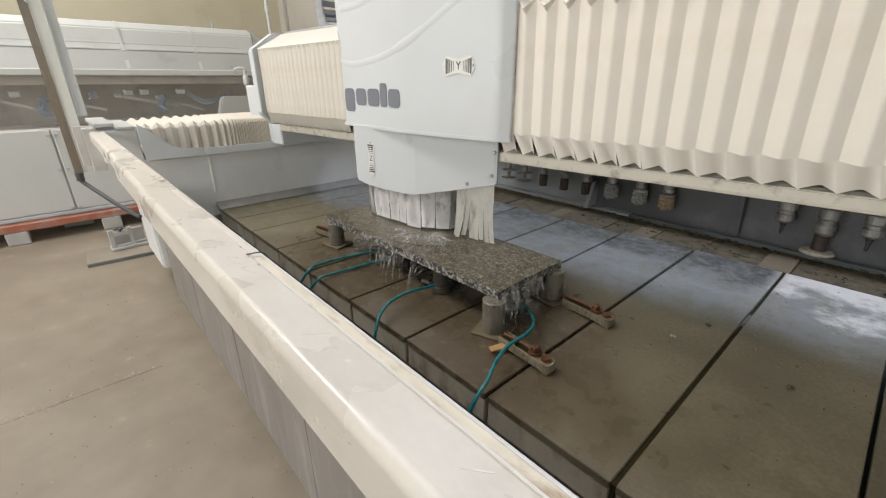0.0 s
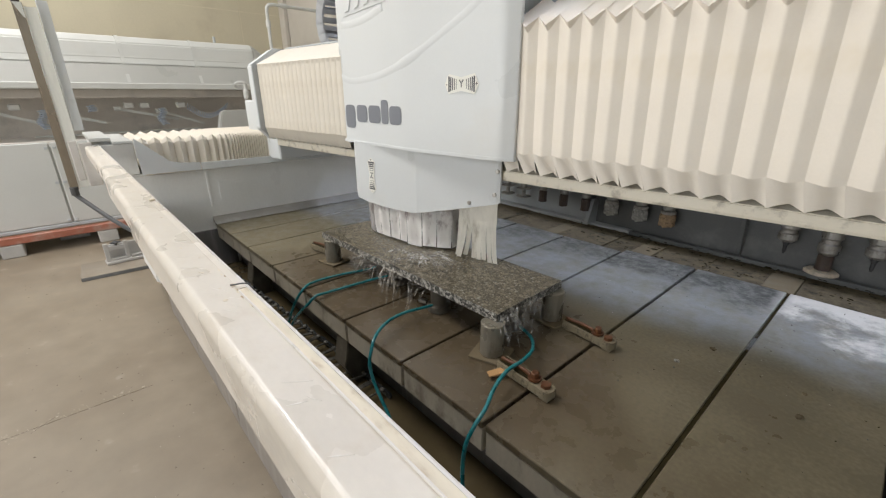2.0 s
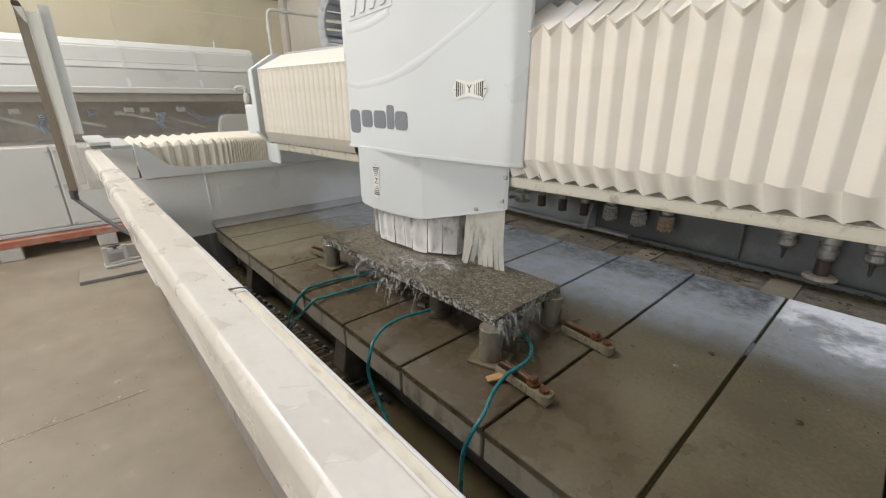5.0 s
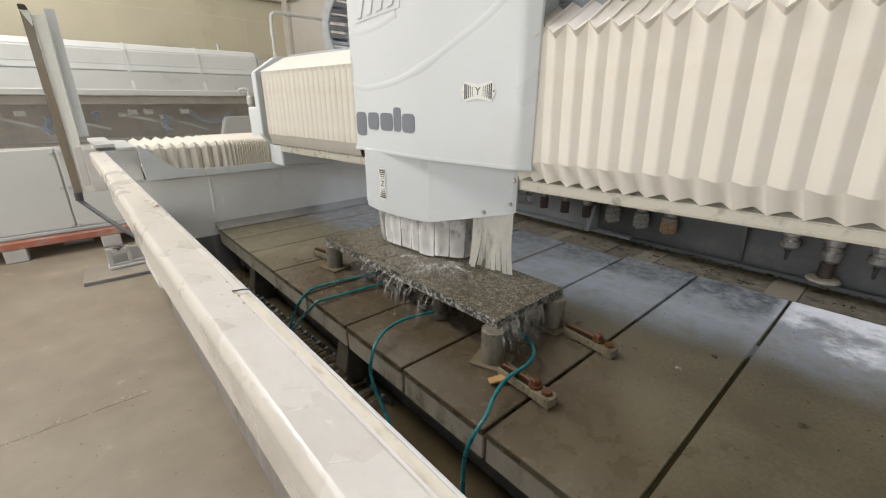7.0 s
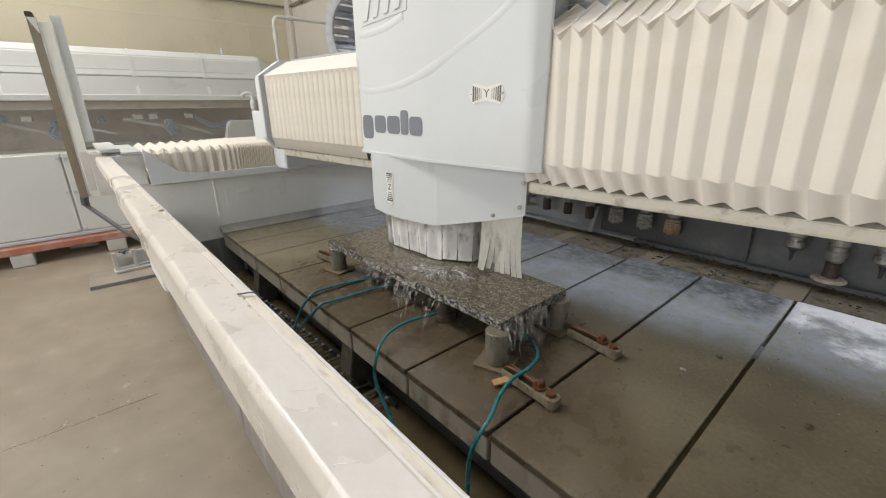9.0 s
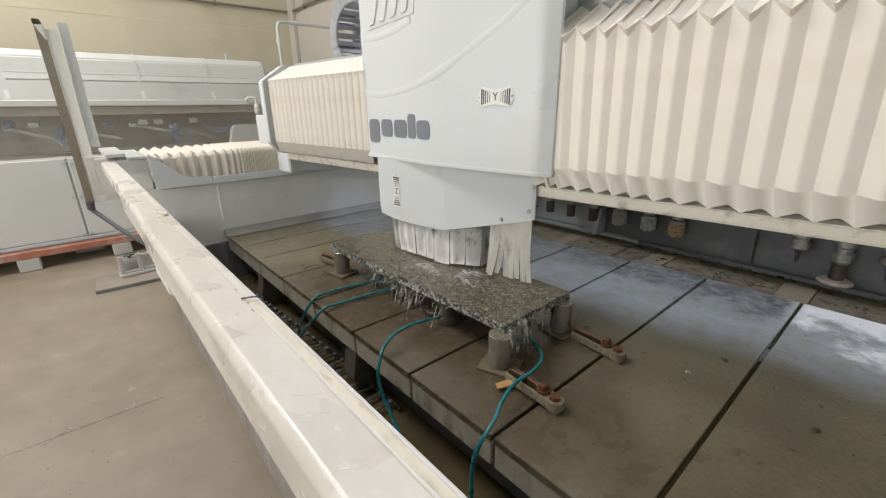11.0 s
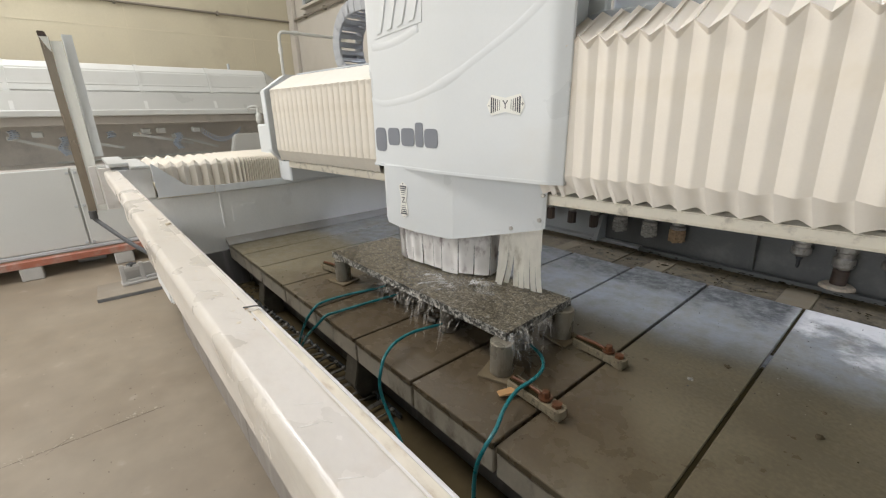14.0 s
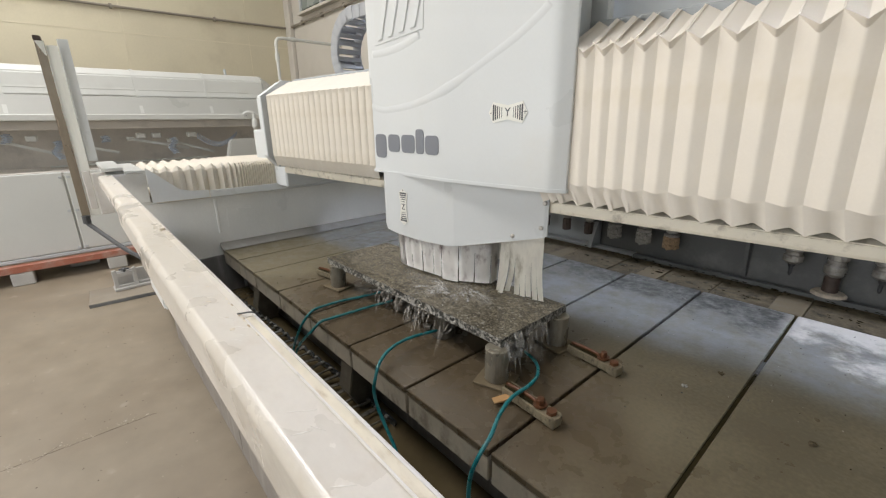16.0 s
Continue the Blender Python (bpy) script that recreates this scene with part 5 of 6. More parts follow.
def machining_head():
    """Local u along the bridge, v across it; the zero place is that of the seventh second."""
    e = empty("machining_head", BRIDGE)
    tagged(e, "white moulded machining head with printed axis labels", "machine head")
    radii = [0.01, 0.05, 0.05, 0.025, 0.006, 0.006]
    up = [(-1.435, 0.33), (-1.435, 0.122), (-0.837, 0.053), (-0.365, 0.077), (-0.308, 0.108), (-0.311, 0.128)]
    cover = part("upper_cover", prism(rounded(up, radii, 10), 1.258, 2.60, "z"), M["cover"], e, "white moulded upper cover")
    lip = [(-1.438, 0.33), (-1.438, 0.119), (-0.837, 0.050), (-0.364, 0.074), (-0.305, 0.106), (-0.308, 0.130)]
    part("lower_lip", prism(rounded(lip, radii, 6), 1.252, 1.266, "z", 0.003), M["cover"], cover)
    # swooping raised line on the front
    pts = [(u, front_of(u) + 0.0788, z) for u, z in ((-1.385, 1.583), (-1.34, 1.566), (-1.258, 1.557), (-1.061, 1.574), (-0.92, 1.602), (-0.831, 1.630), (-0.725, 1.680), (-0.614, 1.735), (-0.515, 1.786), (-0.43, 1.842), (-0.40, 1.868))]
    part("raised_line", tube(pts, 0.08, 64), M["cover"], cover, smooth=True)
    part("raised_line", tube([(u, front_of(u) + 0.0785, z) for u, z in ((-1.36, 1.815), (-1.25, 1.812), (-1.12, 1.822), (-0.985, 1.850))], 0.08, 64), M["cover"], cover, smooth=True)
    tilt = math.degrees(math.atan(-0.116))
    # slanting vent louvres
    vm = Matrix.Translation((-0.837, 0.053, 0)) @ pose(0, 0, 0, 0, 0, tilt)
    vent = part("vent_panel", prism([(-0.50, 1.845), (-0.13, 1.865), (-0.10, 2.30), (-0.50, 2.30)], -0.003, 0.02, "y", 0.003), M["cover"], cover, m=vm, smooth=False)
    for k in range(4):
        u = -0.475 + 0.085 * k
        part("louvre", prism([(u, 1.862 + 0.005 * k), (u + 0.042, 1.866 + 0.005 * k), (u + 0.20, 2.28), (u + 0.16, 2.28)], -0.008, -0.001, "y", 0.003), M["cover"], vent)
    # lower cover, its right-hand face turned back and cut higher
    plan = [(-1.30, 0.178), (-1.335, 0.15), (-1.33, 0.115), (-1.29, 0.092), (-1.20, 0.087), (-1.06, 0.086), (-0.86, 0.086), (-0.825, 0.087), (-0.79, 0.094), (-0.60, 0.130), (-0.415, 0.160), (-0.402, 0.166), (-0.405, 0.178)]
    low = [1.03, 1.02, 0.985, 0.962, 0.950, 0.944, 0.950, 0.956, 0.963, 1.008, 1.055, 1.062, 1.062]
    zcov = part("lower_cover", loft(plan, low, 1.262), M["cover"], e, "white lower spindle cover", smooth=False)
    q = Vector((0.16, -0.98, 0)).to_track_quat("Z", "Y").to_matrix().to_4x4()
    for u, v, z in ((-0.415, 0.159, 1.195), (-0.425, 0.157, 1.095), (-0.545, 0.1385, 1.045)):
        part("screw", lathe([(0.009, -0.003), (0.009, 0.004), (0.006, 0.006)], 10, m=Matrix.Translation((u, v, z)) @ q), M["steel"], zcov)
    part("carriage", box(-1.38, -0.36, 0.215, 0.315, 1.262, 2.5, 0.01), M["grey"], e)
    part("rear_cover", box(-1.38, -0.325, 0.375, 0.42, 1.848, 2.6, 0.006), M["cover"], e, "white flat rear cover above the rail")
    part("spindle_body", box(-1.26, -0.86, 0.195, 0.60, 0.975, 1.135, 0.02), M["dark"], e)
    part("tool_wheel", lathe([(0.02, 0.782), (0.05, 0.782), (0.06, 0.80), (0.06, 0.84), (0.03, 0.86), (0.03, 0.98)], 20, m=Matrix.Translation((-1.06, 0.33, 0))), M["brown"], e)
    # ring of rubber strips
    ring = rounded([(-1.27, 0.52), (-1.31, 0.17), (-1.22, 0.095), (-0.835, 0.088), (-0.668, 0.172), (-0.70, 0.34), (-0.85, 0.52)], [0.05, 0.07, 0.07, 0.05, 0.03, 0.06, 0.05], 6)
    ring = [Vector((a, b)) for a, b in ring]
    random.seed(21)
    acc = [0.0]
    for i in range(len(ring)):
        acc.append(acc[-1] + (ring[(i + 1) % len(ring)] - ring[i]).length)
    total = acc[-1]

    def on_ring(d):
        d %= total
        for i in range(len(ring)):
            if acc[i + 1] >= d:
                a, b = ring[i], ring[(i + 1) % len(ring)]
                return a + (b - a) * ((d - acc[i]) / max(acc[i + 1] - acc[i], 1e-6))
        return ring[0]

    s = 0.0
    while s < total - 0.01:
        w = random.choice((0.058, 0.078, 0.088, 0.098))
        mid = on_ring(s + w / 2)
        out = (mid - Vector((-1.06, 0.30))).normalized()
        low = 0.777 + random.uniform(-0.001, 0.007)
        bow = random.uniform(-0.004, 0.006)
        bm = bmesh.new()
        rows = []
        for k in range(6):
            t = k / 5
            z = 0.985 + (low - 0.985) * t
            off = out * (bow * math.sin(t * math.pi * 0.8) - 0.004 - 0.008 * t + random.uniform(-0.0015, 0.0015))
            gap = 0.0012 + 0.0028 * t
            cols = [on_ring(s + gap + (min(w, total - s) - 2 * gap) * j / 3) + off for j in range(4)]
            rows.append([bm.verts.new((p.x, p.y, z)) for p in cols])
        for r0, r1 in zip(rows, rows[1:]):
            for j in range(3):
                bm.faces.new((r0[j], r0[j + 1], r1[j + 1], r1[j]))
        bmesh.ops.solidify(bm, geom=bm.faces[:], thickness=0.004)
        part("rubber_strip", bm, M["strip"], e, "stained white rubber strip", smooth=True)
        s += w
    # second, fanned bundle under the turned-back face
    n = Vector((0.16, -0.98, 0)).normalized()
    dirv = Vector((0.98, 0.16, 0)).normalized()
    start = Vector((-0.60, 0.136, 0))
    band = bmesh.new()
    vs = [band.verts.new(start + dirv * a + Vector((0, 0, z))) for a, z in ((0.0, 1.02), (0.19, 1.065), (0.19, 0.965), (0.0, 0.955))]
    band.faces.new(vs)
    bmesh.ops.solidify(band, geom=band.faces[:], thickness=0.005)
    part("strip_band", band, M["strip2"], e, "stained rubber band above the strips")
    for k in range(8):
        w = 0.19 / 8
        c0 = start + dirv * (w * (k + 0.5))
        low = 0.779 + random.uniform(-0.001, 0.022)
        fan = (k - 3.5) * 0.006 + random.uniform(-0.014, 0.014)
        lean = random.uniform(-0.004, 0.02)
        bm = bmesh.new()
        rows = []
        for j in range(6):
            t = j / 5
            c = c0 + dirv * fan * t * t + n * (lean * t + 0.003)
            c.z = 0.97 + (low - 0.97) * t
            hw = w / 2 * (1.02 - 0.05 * t)
            rows.append([bm.verts.new(c - dirv * hw), bm.verts.new(c + dirv * hw)])
        for r0, r1 in zip(rows, rows[1:]):
            bm.faces.new((r0[0], r0[1], r1[1], r1[0]))
        bmesh.ops.solidify(bm, geom=bm.faces[:], thickness=0.004)
        part("rubber_strip", bm, M["strip2"], e, "pale fanned rubber strip")
    # printed labels
    ang = math.degrees(math.atan(0.0504))
    lm = Matrix.Translation((-0.54, front_of(-0.54) - 0.0015, 1.533)) @ Euler((radians(90), 0, radians(ang))).to_matrix().to_4x4()
    axis_label(cover, lm, 0.165, 0.075, "Y", True)
    zm = Matrix.Translation((-1.153, 0.0845, 1.097)) @ Euler((radians(90), 0, 0)).to_matrix().to_4x4()
    axis_label(zcov, zm, 0.062, 0.185, "Z", False)
    # maker's mark as plain blocks
    wm = Matrix.Translation((-0.837, 0.0518, 1.362)) @ Euler((radians(90), 0, radians(tilt))).to_matrix().to_4x4()
    for x, y, w, h in ((-0.545, -0.034, 0.098, 0.116), (-0.430, 0.0, 0.098, 0.082), (-0.318, 0.0, 0.104, 0.082), (-0.205, 0.0, 0.058, 0.108), (-0.138, 0.0, 0.094, 0.082)):
        r = min(w, h) * 0.3
        b = prism(rounded([(x, y), (x + w, y), (x + w, y + h), (x, y + h)], r, 4), 0.0, 0.0012, "z")
        part("logo_shape", b, M["mark"], cover, "dark grey printed logo shape", m=wm)
    return e


def axis_label(parent, m, w, h, letter, wide):
    pl = [(-w / 2, 0), (-w * 0.38, -h / 2), (0, -h * 0.33), (w * 0.38, -h / 2), (w / 2, 0), (w * 0.38, h / 2), (0, h * 0.33), (-w * 0.38, h / 2)] if wide else \
         [(0, -h / 2), (w / 2, -h * 0.38), (w * 0.3, 0), (w / 2, h * 0.38), (0, h / 2), (-w / 2, h * 0.38), (-w * 0.3, 0), (-w / 2, -h * 0.38)]
    lab = part("axis_label", prism(pl, 0, 0.001, "z"), M["label"], parent, "cream axis label with dark print", m=m)
    long, short = (w, h) if wide else (h, w)
    for s in (-1, 1):
        for k in range(5):
            c = s * long * (0.15 + 0.055 * k)
            t = long * (0.012 + 0.007 * k)
            hh = short * (0.24 + 0.035 * k)
            b = box(c - t / 2, c + t / 2, -hh, hh, 0.001, 0.0016) if wide else box(-hh, hh, c - t / 2, c + t / 2, 0.001, 0.0016)
            part("scale_bar", b, M["print"], lab)
        sign = "+" if s > 0 else "-"
        pos = (s * long * 0.44, 0, 0.0014) if wide else (0, s * long * 0.44, 0.0014)
        text_mesh(sign, short * 0.34, pose(*pos), M["print"], lab)
    text_mesh(letter, short * (0.56 if wide else 0.66), pose(0, 0, 0.0014), M["print"], lab)


# ---------- on the table ----------
T = 0.6


def slab():
    b = box(-0.6375, 0.6375, -0.2065, 0.2065, 0, 0.034)
    bmesh.ops.subdivide_edges(b, edges=b.edges[:], cuts=24, use_grid_fill=True)
    random.seed(5)
    for v in b.verts:
        if abs(abs(v.co.x) - 0.6375) < 1e-4 or abs(abs(v.co.y) - 0.2065) < 1e-4:
            v.co += Vector((noise.noise(v.co * 30), noise.noise(v.co * 30 + Vector((9, 0, 0))), 0.4 * noise.noise(v.co * 40))) * 0.004
    s = part("stone_slab", b, M["granite"])
    s.data.materials.append(M["sawn"])
    for f in s.data.polygons:
        f.material_index = 1 if abs(f.normal.z) < 0.6 else 0
    s.matrix_world = pose(-0.8415, 0.461, 0.738, 0, 0, 1.0)
    tagged(s, "wet grey speckled granite slab with rough sawn edges", "stone slab")


def riser(x, y, turn, plate=True):
    e = empty("slab_riser", pose(x, y, T + 0.001, 0, 0, turn))
    tagged(e, "wet aluminium riser cylinder on a stone base plate", "riser", "slab risers")
    part("base_plate", box(-0.068, 0.068, -0.06, 0.06, 0, 0.010, 0.002), M["tan"], e)
    part("cylinder", lathe([(0.040, 0.010), (0.0435, 0.013), (0.0435, 0.133), (0.041, 0.1355), (0.02, 0.1355)], 28), M["alu"], e)
    part("pad", lathe([(0.033, 0.1355), (0.033, 0.1368)], 20), M["alu"], e)
    return e


def clamp(x, y, turn):
    e = empty("table_clamp", pose(x, y, T + 0.0015, 0, 0, turn) @ Matrix.Diagonal((1.04, 1.12, 1.45, 1)))
    tagged(e, "stained steel clamp bar with rusty bolt on the table", "clamp", "table clamps")
    bar = rounded([(-0.105, -0.023), (0.105, -0.023), (0.105, 0.023), (-0.105, 0.023)], [0.004, 0.018, 0.018, 0.004], 5)
    part("bar", prism(bar, 0.006, 0.026, "z", 0.003), M["clampbar"], e)
    part("rusty_inlay", prism(rounded([(-0.104, -0.016), (0.05, -0.016), (0.052, 0.015), (-0.104, 0.016)], 0.006), 0.026, 0.0278, "z", 0.001), M["slot"], e)
    part("rusty_rod", tube([(-0.10, -0.004, 0.030), (-0.03, 0.003, 0.031), (0.02, 0.0, 0.031)], 0.0055, 8), M["rust"], e, smooth=True)
    part("foot", box(0.07, 0.10, -0.018, 0.018, 0, 0.006), M["clampbar"], e)
    part("foot", box(-0.10, -0.07, -0.018, 0.018, 0, 0.006), M["clampbar"], e)
    part("washer", lathe([(0.021, 0.0285), (0.021, 0.033)], 20, m=Matrix.Translation((0.035, 0, 0))), M["rust"], e)
    part("bolt", lathe([(0.013, 0.033), (0.013, 0.044), (0.010, 0.047)], 6, m=Matrix.Translation((0.035, 0, 0))), M["rust"], e)
    part("nut", lathe([(0.016, 0.026), (0.016, 0.034), (0.008, 0.034)], 6, m=Matrix.Translation((0.078, 0, 0))), M["rust"], e)
    return e


def suction_pod(x, y, turn):
    e = empty("suction_pod", pose(x, y, T + 0.001, 0, 0, turn))
    tagged(e, "wet grey suction pod under the stone slab", "suction pod", "suction pods")
    part("body", lathe([(0.050, 0), (0.053, 0.006), (0.053, 0.03), (0.036, 0.036), (0.036, 0.115), (0.05, 0.12), (0.05, 0.13)], 28), M["pod"], e)
    part("seal", lathe([(0.048, 0.13), (0.048, 0.1365)], 28), M["rubber"], e)
    part("fitting", tube([(0.06, 0, 0.02), (0.10, 0, 0.022)], 0.012, smooth=False), M["pod"], e)
    return e


def hoses():
    runs = {
        "a": [(-0.60, 0.34, 0.628), (-0.60, 0.26, 0.640), (-0.605, 0.152, 0.65), (-0.588, 0.056, 0.65), (-0.55, -0.02, 0.638), (-0.522, -0.06, 0.60), (-0.520, -0.07, 0.55), (-0.50, -0.07, 0.49), (-0.458, -0.07, 0.44), (-0.39, -0.075, 0.38), (-0.30, -0.10, 0.31), (-0.15, -0.14, 0.274)],
        "b": [(-0.24, 0.46, 0.628), (-0.16, 0.42, 0.635), (-0.095, 0.345, 0.650), (-0.070, 0.264, 0.655), (-0.069, 0.174, 0.655), (-0.045, 0.085, 0.652), (-0.010, 0.005, 0.640), (-0.005, -0.045, 0.61), (-0.014, -0.07, 0.55), (-0.024, -0.07, 0.458), (-0.015, -0.075, 0.37), (0.03, -0.10, 0.30), (0.12, -0.15, 0.274), (0.3, -0.2, 0.271)],
        "c": [(-1.14, 0.38, 0.628), (-1.17, 0.32, 0.615), (-1.21, 0.18, 0.611), (-1.216, 0.057, 0.611), (-1.19, -0.005, 0.612), (-1.20, -0.05, 0.56), (-1.27, -0.06, 0.46), (-1.33, -0.06, 0.375), (-1.36, -0.07, 0.29)],
        "d": [(-1.00, 0.36, 0.628), (-1.035, 0.29, 0.615), (-1.056, 0.158, 0.611), (-1.062, 0.04, 0.612), (-1.05, -0.02, 0.618), (-1.08, -0.055, 0.57), (-1.171, -0.06, 0.494), (-1.28, -0.06, 0.39), (-1.33, -0.07, 0.29)],
        "e": [(-0.35, -0.20, 0.272), (-0.15, -0.16, 0.30), (0.02, -0.145, 0.315), (0.2, -0.16, 0.30), (0.4, -0.18, 0.275), (0.7, -0.2, 0.271)],
    }
    for k, pts in runs.items():
        h = part("air_hose", tube(pts, 0.0065, 8, steps=6), M["hose"], smooth=True)
        tagged(h, "teal plastic air hose running from table into trough", "hose", "air hoses")


def table_litter():
    w = part("wood_wedge", prism([(-0.03, 0), (0.03, 0), (0.03, 0.012), (-0.03, 0.003)], -0.015, 0.015, "y", 0.001), M["wood"])
    w.matrix_world = pose(-0.118, 0.178, T + 0.0135, 0, 0, 62)
    tagged(w, "small pale wooden wedge beside the clamp", "wedge")
    # brass plugs and stone chips lying about
    random.seed(31)
    for x, y, s in ((0.609, 0.700, 0.0105), (0.257, 0.723, 0.0095), (0.319, 0.902, 0.010), (0.598, 0.842, 0.006)):
        b = bmesh.new()
        bmesh.ops.create_icosphere(b, subdivisions=2, radius=s)
        for v in b.verts:
            v.co *= 1 + 0.9 * noise.noise(v.co * 160 + Vector((x * 50, y * 50, 0)))
            v.co.z *= 0.5
        c = part("stone_chip", b, M["grit"] if s == 0.0095 else M["rear"])
        c.matrix_world = pose(x, y, T + s * 0.38)
        tagged(c, "small wet stone chip lying on the table", "chip", "table chips")
    for k in range(9):
        x, y = random.uniform(0.0, 0.8), random.uniform(0.15, 1.6)
        s = random.uniform(0.002, 0.004)
        b = bmesh.new()
        bmesh.ops.create_icosphere(b, subdivisions=1, radius=s)
        for v in b.verts:
            v.co.z *= 0.5
        c = part("stone_chip", b, M["dark"])
        c.matrix_world = pose(x, y, T + s * 0.4)
        tagged(c, "tiny dark stone chip lying on the table", "chip", "table chips")


def table_grit():
    """Fine crumbs of stone and slurry scattered over the plates."""
    for seed, n, mt, label in ((51, 170, "slot", "fine dark stone grit scattered over the table plates"), (52, 160, "block", "fine pale slurry crumbs scattered over the table plates")):
        random.seed(seed)
        b = bmesh.new()
        for k in range(n):
            x = random.uniform(-0.3, 1.1) if k % 3 else random.uniform(-2.5, -0.3)
            y = random.uniform(0.03, 1.65) if mt == "slot" else 1.65 - 0.9 * random.random() ** 2
            r = random.uniform(0.0009, 0.0024) * (1.8 if k % 23 == 0 else 1.0)
            t_ = bmesh.new()
            bmesh.ops.create_icosphere(t_, subdivisions=1, radius=r, matrix=pose(x, y, T + 0.0012, 0, 0, random.uniform(0, 180)) @ Matrix.Diagonal((1, random.uniform(0.5, 1.8), 0.55, 1)))
            join(b, t_)
        tagged(part("table_grit", b, M[mt]), label, "grit", kind="stuff")


# ---------- tool rack at the back ----------
def rear_rack():
    e = empty("tool_rack", pose(-0.4, 2.1, 0))
    tagged(e, "dark slate-blue rear splash wall and tool rack", "tool rack")
    o = Matrix.Translation((0.4, -2.1, 0))

    def p(name, b, mt, label="", parent=e):
        bmesh.ops.transform(b, matrix=o, verts=b.verts)
        return part(name, b, M[mt], parent, label)

    p("back_wall", box(-0.845, 2.2, 2.12, 2.15, 0.0, 1.15), "slate")
    p("back_wall", box(-2.7, -0.85, 2.12, 2.15, 0.0, 1.15), "grey", "pale grey splash wall panel")
    p("holder_beam", box(-2.3, 2.2, 1.96, 2.12, 0.93, 1.0, 0.004), "slate")
    for x in (-1.9, -0.86, 0.09, 1.1):
        p("rib", prism([(2.12, 0.56), (2.12, 0.93), (2.02, 0.93), (2.09, 0.56)], x - 0.01, x + 0.01, "x"), "slate")
    p("corner_plate", prism([(2.12, 0.60), (2.12, 0.78), (2.06, 0.78), (1.99, 0.60)], -0.86, -0.83, "x"), "grey")
    return e


def ridged(profile, deep, n=22):
    """A turned shape whose wall has upright ridges."""
    b = lathe(profile, 2 * n)
    for i, v in enumerate(b.verts):
        if i % 2 and profile[0][1] > v.co.z > profile[-1][1]:
            v.co.x *= 1 - deep
            v.co.y *= 1 - deep
        if profile[0][1] > v.co.z:
            v.co *= 1 + 0.05 * noise.noise(v.co * 70)
    return b


def tool(x, kind, y=2.02):
    z = 0.866 if kind in ("core", "disc") else 0.890
    e = empty("stone_tool", pose(x, y, z))
    tagged(e, {"wheel": "stained tool holder with brown body and white flange", "cup": "gritty diamond cup tool hanging in the rack", "small": "small plated tool holder hanging in the rack", "disc": "flat stacked disc tool hanging in the rack", "core": "brown core tool hanging in the rack"}[kind], "tool", "rack tools")
    part("shank", lathe([(0.017, 0.0), (0.017, 0.929 - z)], 14), M["grey_tool"], e)
    hold = [(0.022, 0.0), (0.045, -0.01), (0.045, -0.035), (0.036, -0.04), (0.036, -0.05), (0.045, -0.055), (0.045, -0.075), (0.028, -0.085)]
    if kind == "wheel":
        part("holder", lathe([(r * 0.98, z * 1.85) for r, z in hold], 24), M["grey_tool"], e)
        part("body", lathe([(0.027, -0.157), (0.033, -0.165), (0.032, -0.195), (0.033, -0.235), (0.03, -0.238)], 24), M["brown"], e)
        part("flange", lathe([(0.03, -0.238), (0.062, -0.241), (0.072, -0.249), (0.072, -0.256), (0.03, -0.259)], 32), M["sand"], e, "pale gritty flange")
    elif kind == "cup":
        part("holder", lathe([(r * 0.8, z) for r, z in hold], 20), M["grey_tool"], e)
        part("collar", lathe([(0.037, -0.085), (0.045, -0.09), (0.045, -0.10), (0.037, -0.105)], 24), M["grey_tool"], e)
        part("cup", ridged([(0.037, -0.105), (0.046, -0.110), (0.047, -0.122), (0.042, -0.126), (0.048, -0.130), (0.0475, -0.150), (0.043, -0.154), (0.048, -0.158), (0.046, -0.178), (0.038, -0.182)], 0.06), M["grit"] if x < -0.4 else M["rustgrit"], e)
    elif kind == "core":
        part("holder", lathe([(r * 0.7, z) for r, z in hold], 20), M["grey_tool"], e)
        part("body", ridged([(0.026, -0.085), (0.032, -0.09), (0.032, -0.12), (0.031, -0.17), (0.024, -0.175)], 0.12, 10), M["brown"], e)
    elif kind == "disc":
        part("holder", lathe([(r * 0.6, z) for r, z in hold], 20), M["grey_tool"], e)
        for z in (-0.092, -0.158):
            part("disc", lathe([(0.02, z), (0.06, z - 0.002), (0.06, z - 0.007), (0.02, z - 0.01)], 28), M["grey_tool"], e)
        part("stem", lathe([(0.022, -0.08), (0.016, -0.11), (0.016, -0.15), (0.03, -0.175)], 16), M["grey_tool"], e)
    else:
        part("holder", lathe([(r * 0.95, z * 1.5) for r, z in hold], 20), M["grey_tool"], e)
        part("bit", lathe([(0.016, -0.127), (0.013, -0.145), (0.009, -0.15), (0.008, -0.185), (0.004, -0.195)], 12), M["dark"], e)
    return e


# ---------- water ----------
def ribbon(points, widths, b, flat=0.5):
    """A tapering, bowed film of water through the points."""
    rows = []
    for c, w in zip(points, widths):
        rows.append([b.verts.new(c + Vector((w * x, -flat * w * (1 - x * x), 0))) for x in (-1.0, -0.4, 0.4, 1.0)])
    for p, q in zip(rows, rows[1:]):
        for j in range(3):
            b.faces.new((p[j], p[j + 1], q[j + 1], q[j]))


def drop(b, c, r, tall):
    t_ = bmesh.new()
    bmesh.ops.create_icosphere(t_, subdivisions=1, radius=r, matrix=Matrix.Translation(c) @ Matrix.Diagonal((1, 1, tall, 1)))
    bmesh.ops.delete(t_, geom=[v for v in t_.verts if v.co.y > c.y + 0.5 * r], context="VERTS")
    join(b, t_)


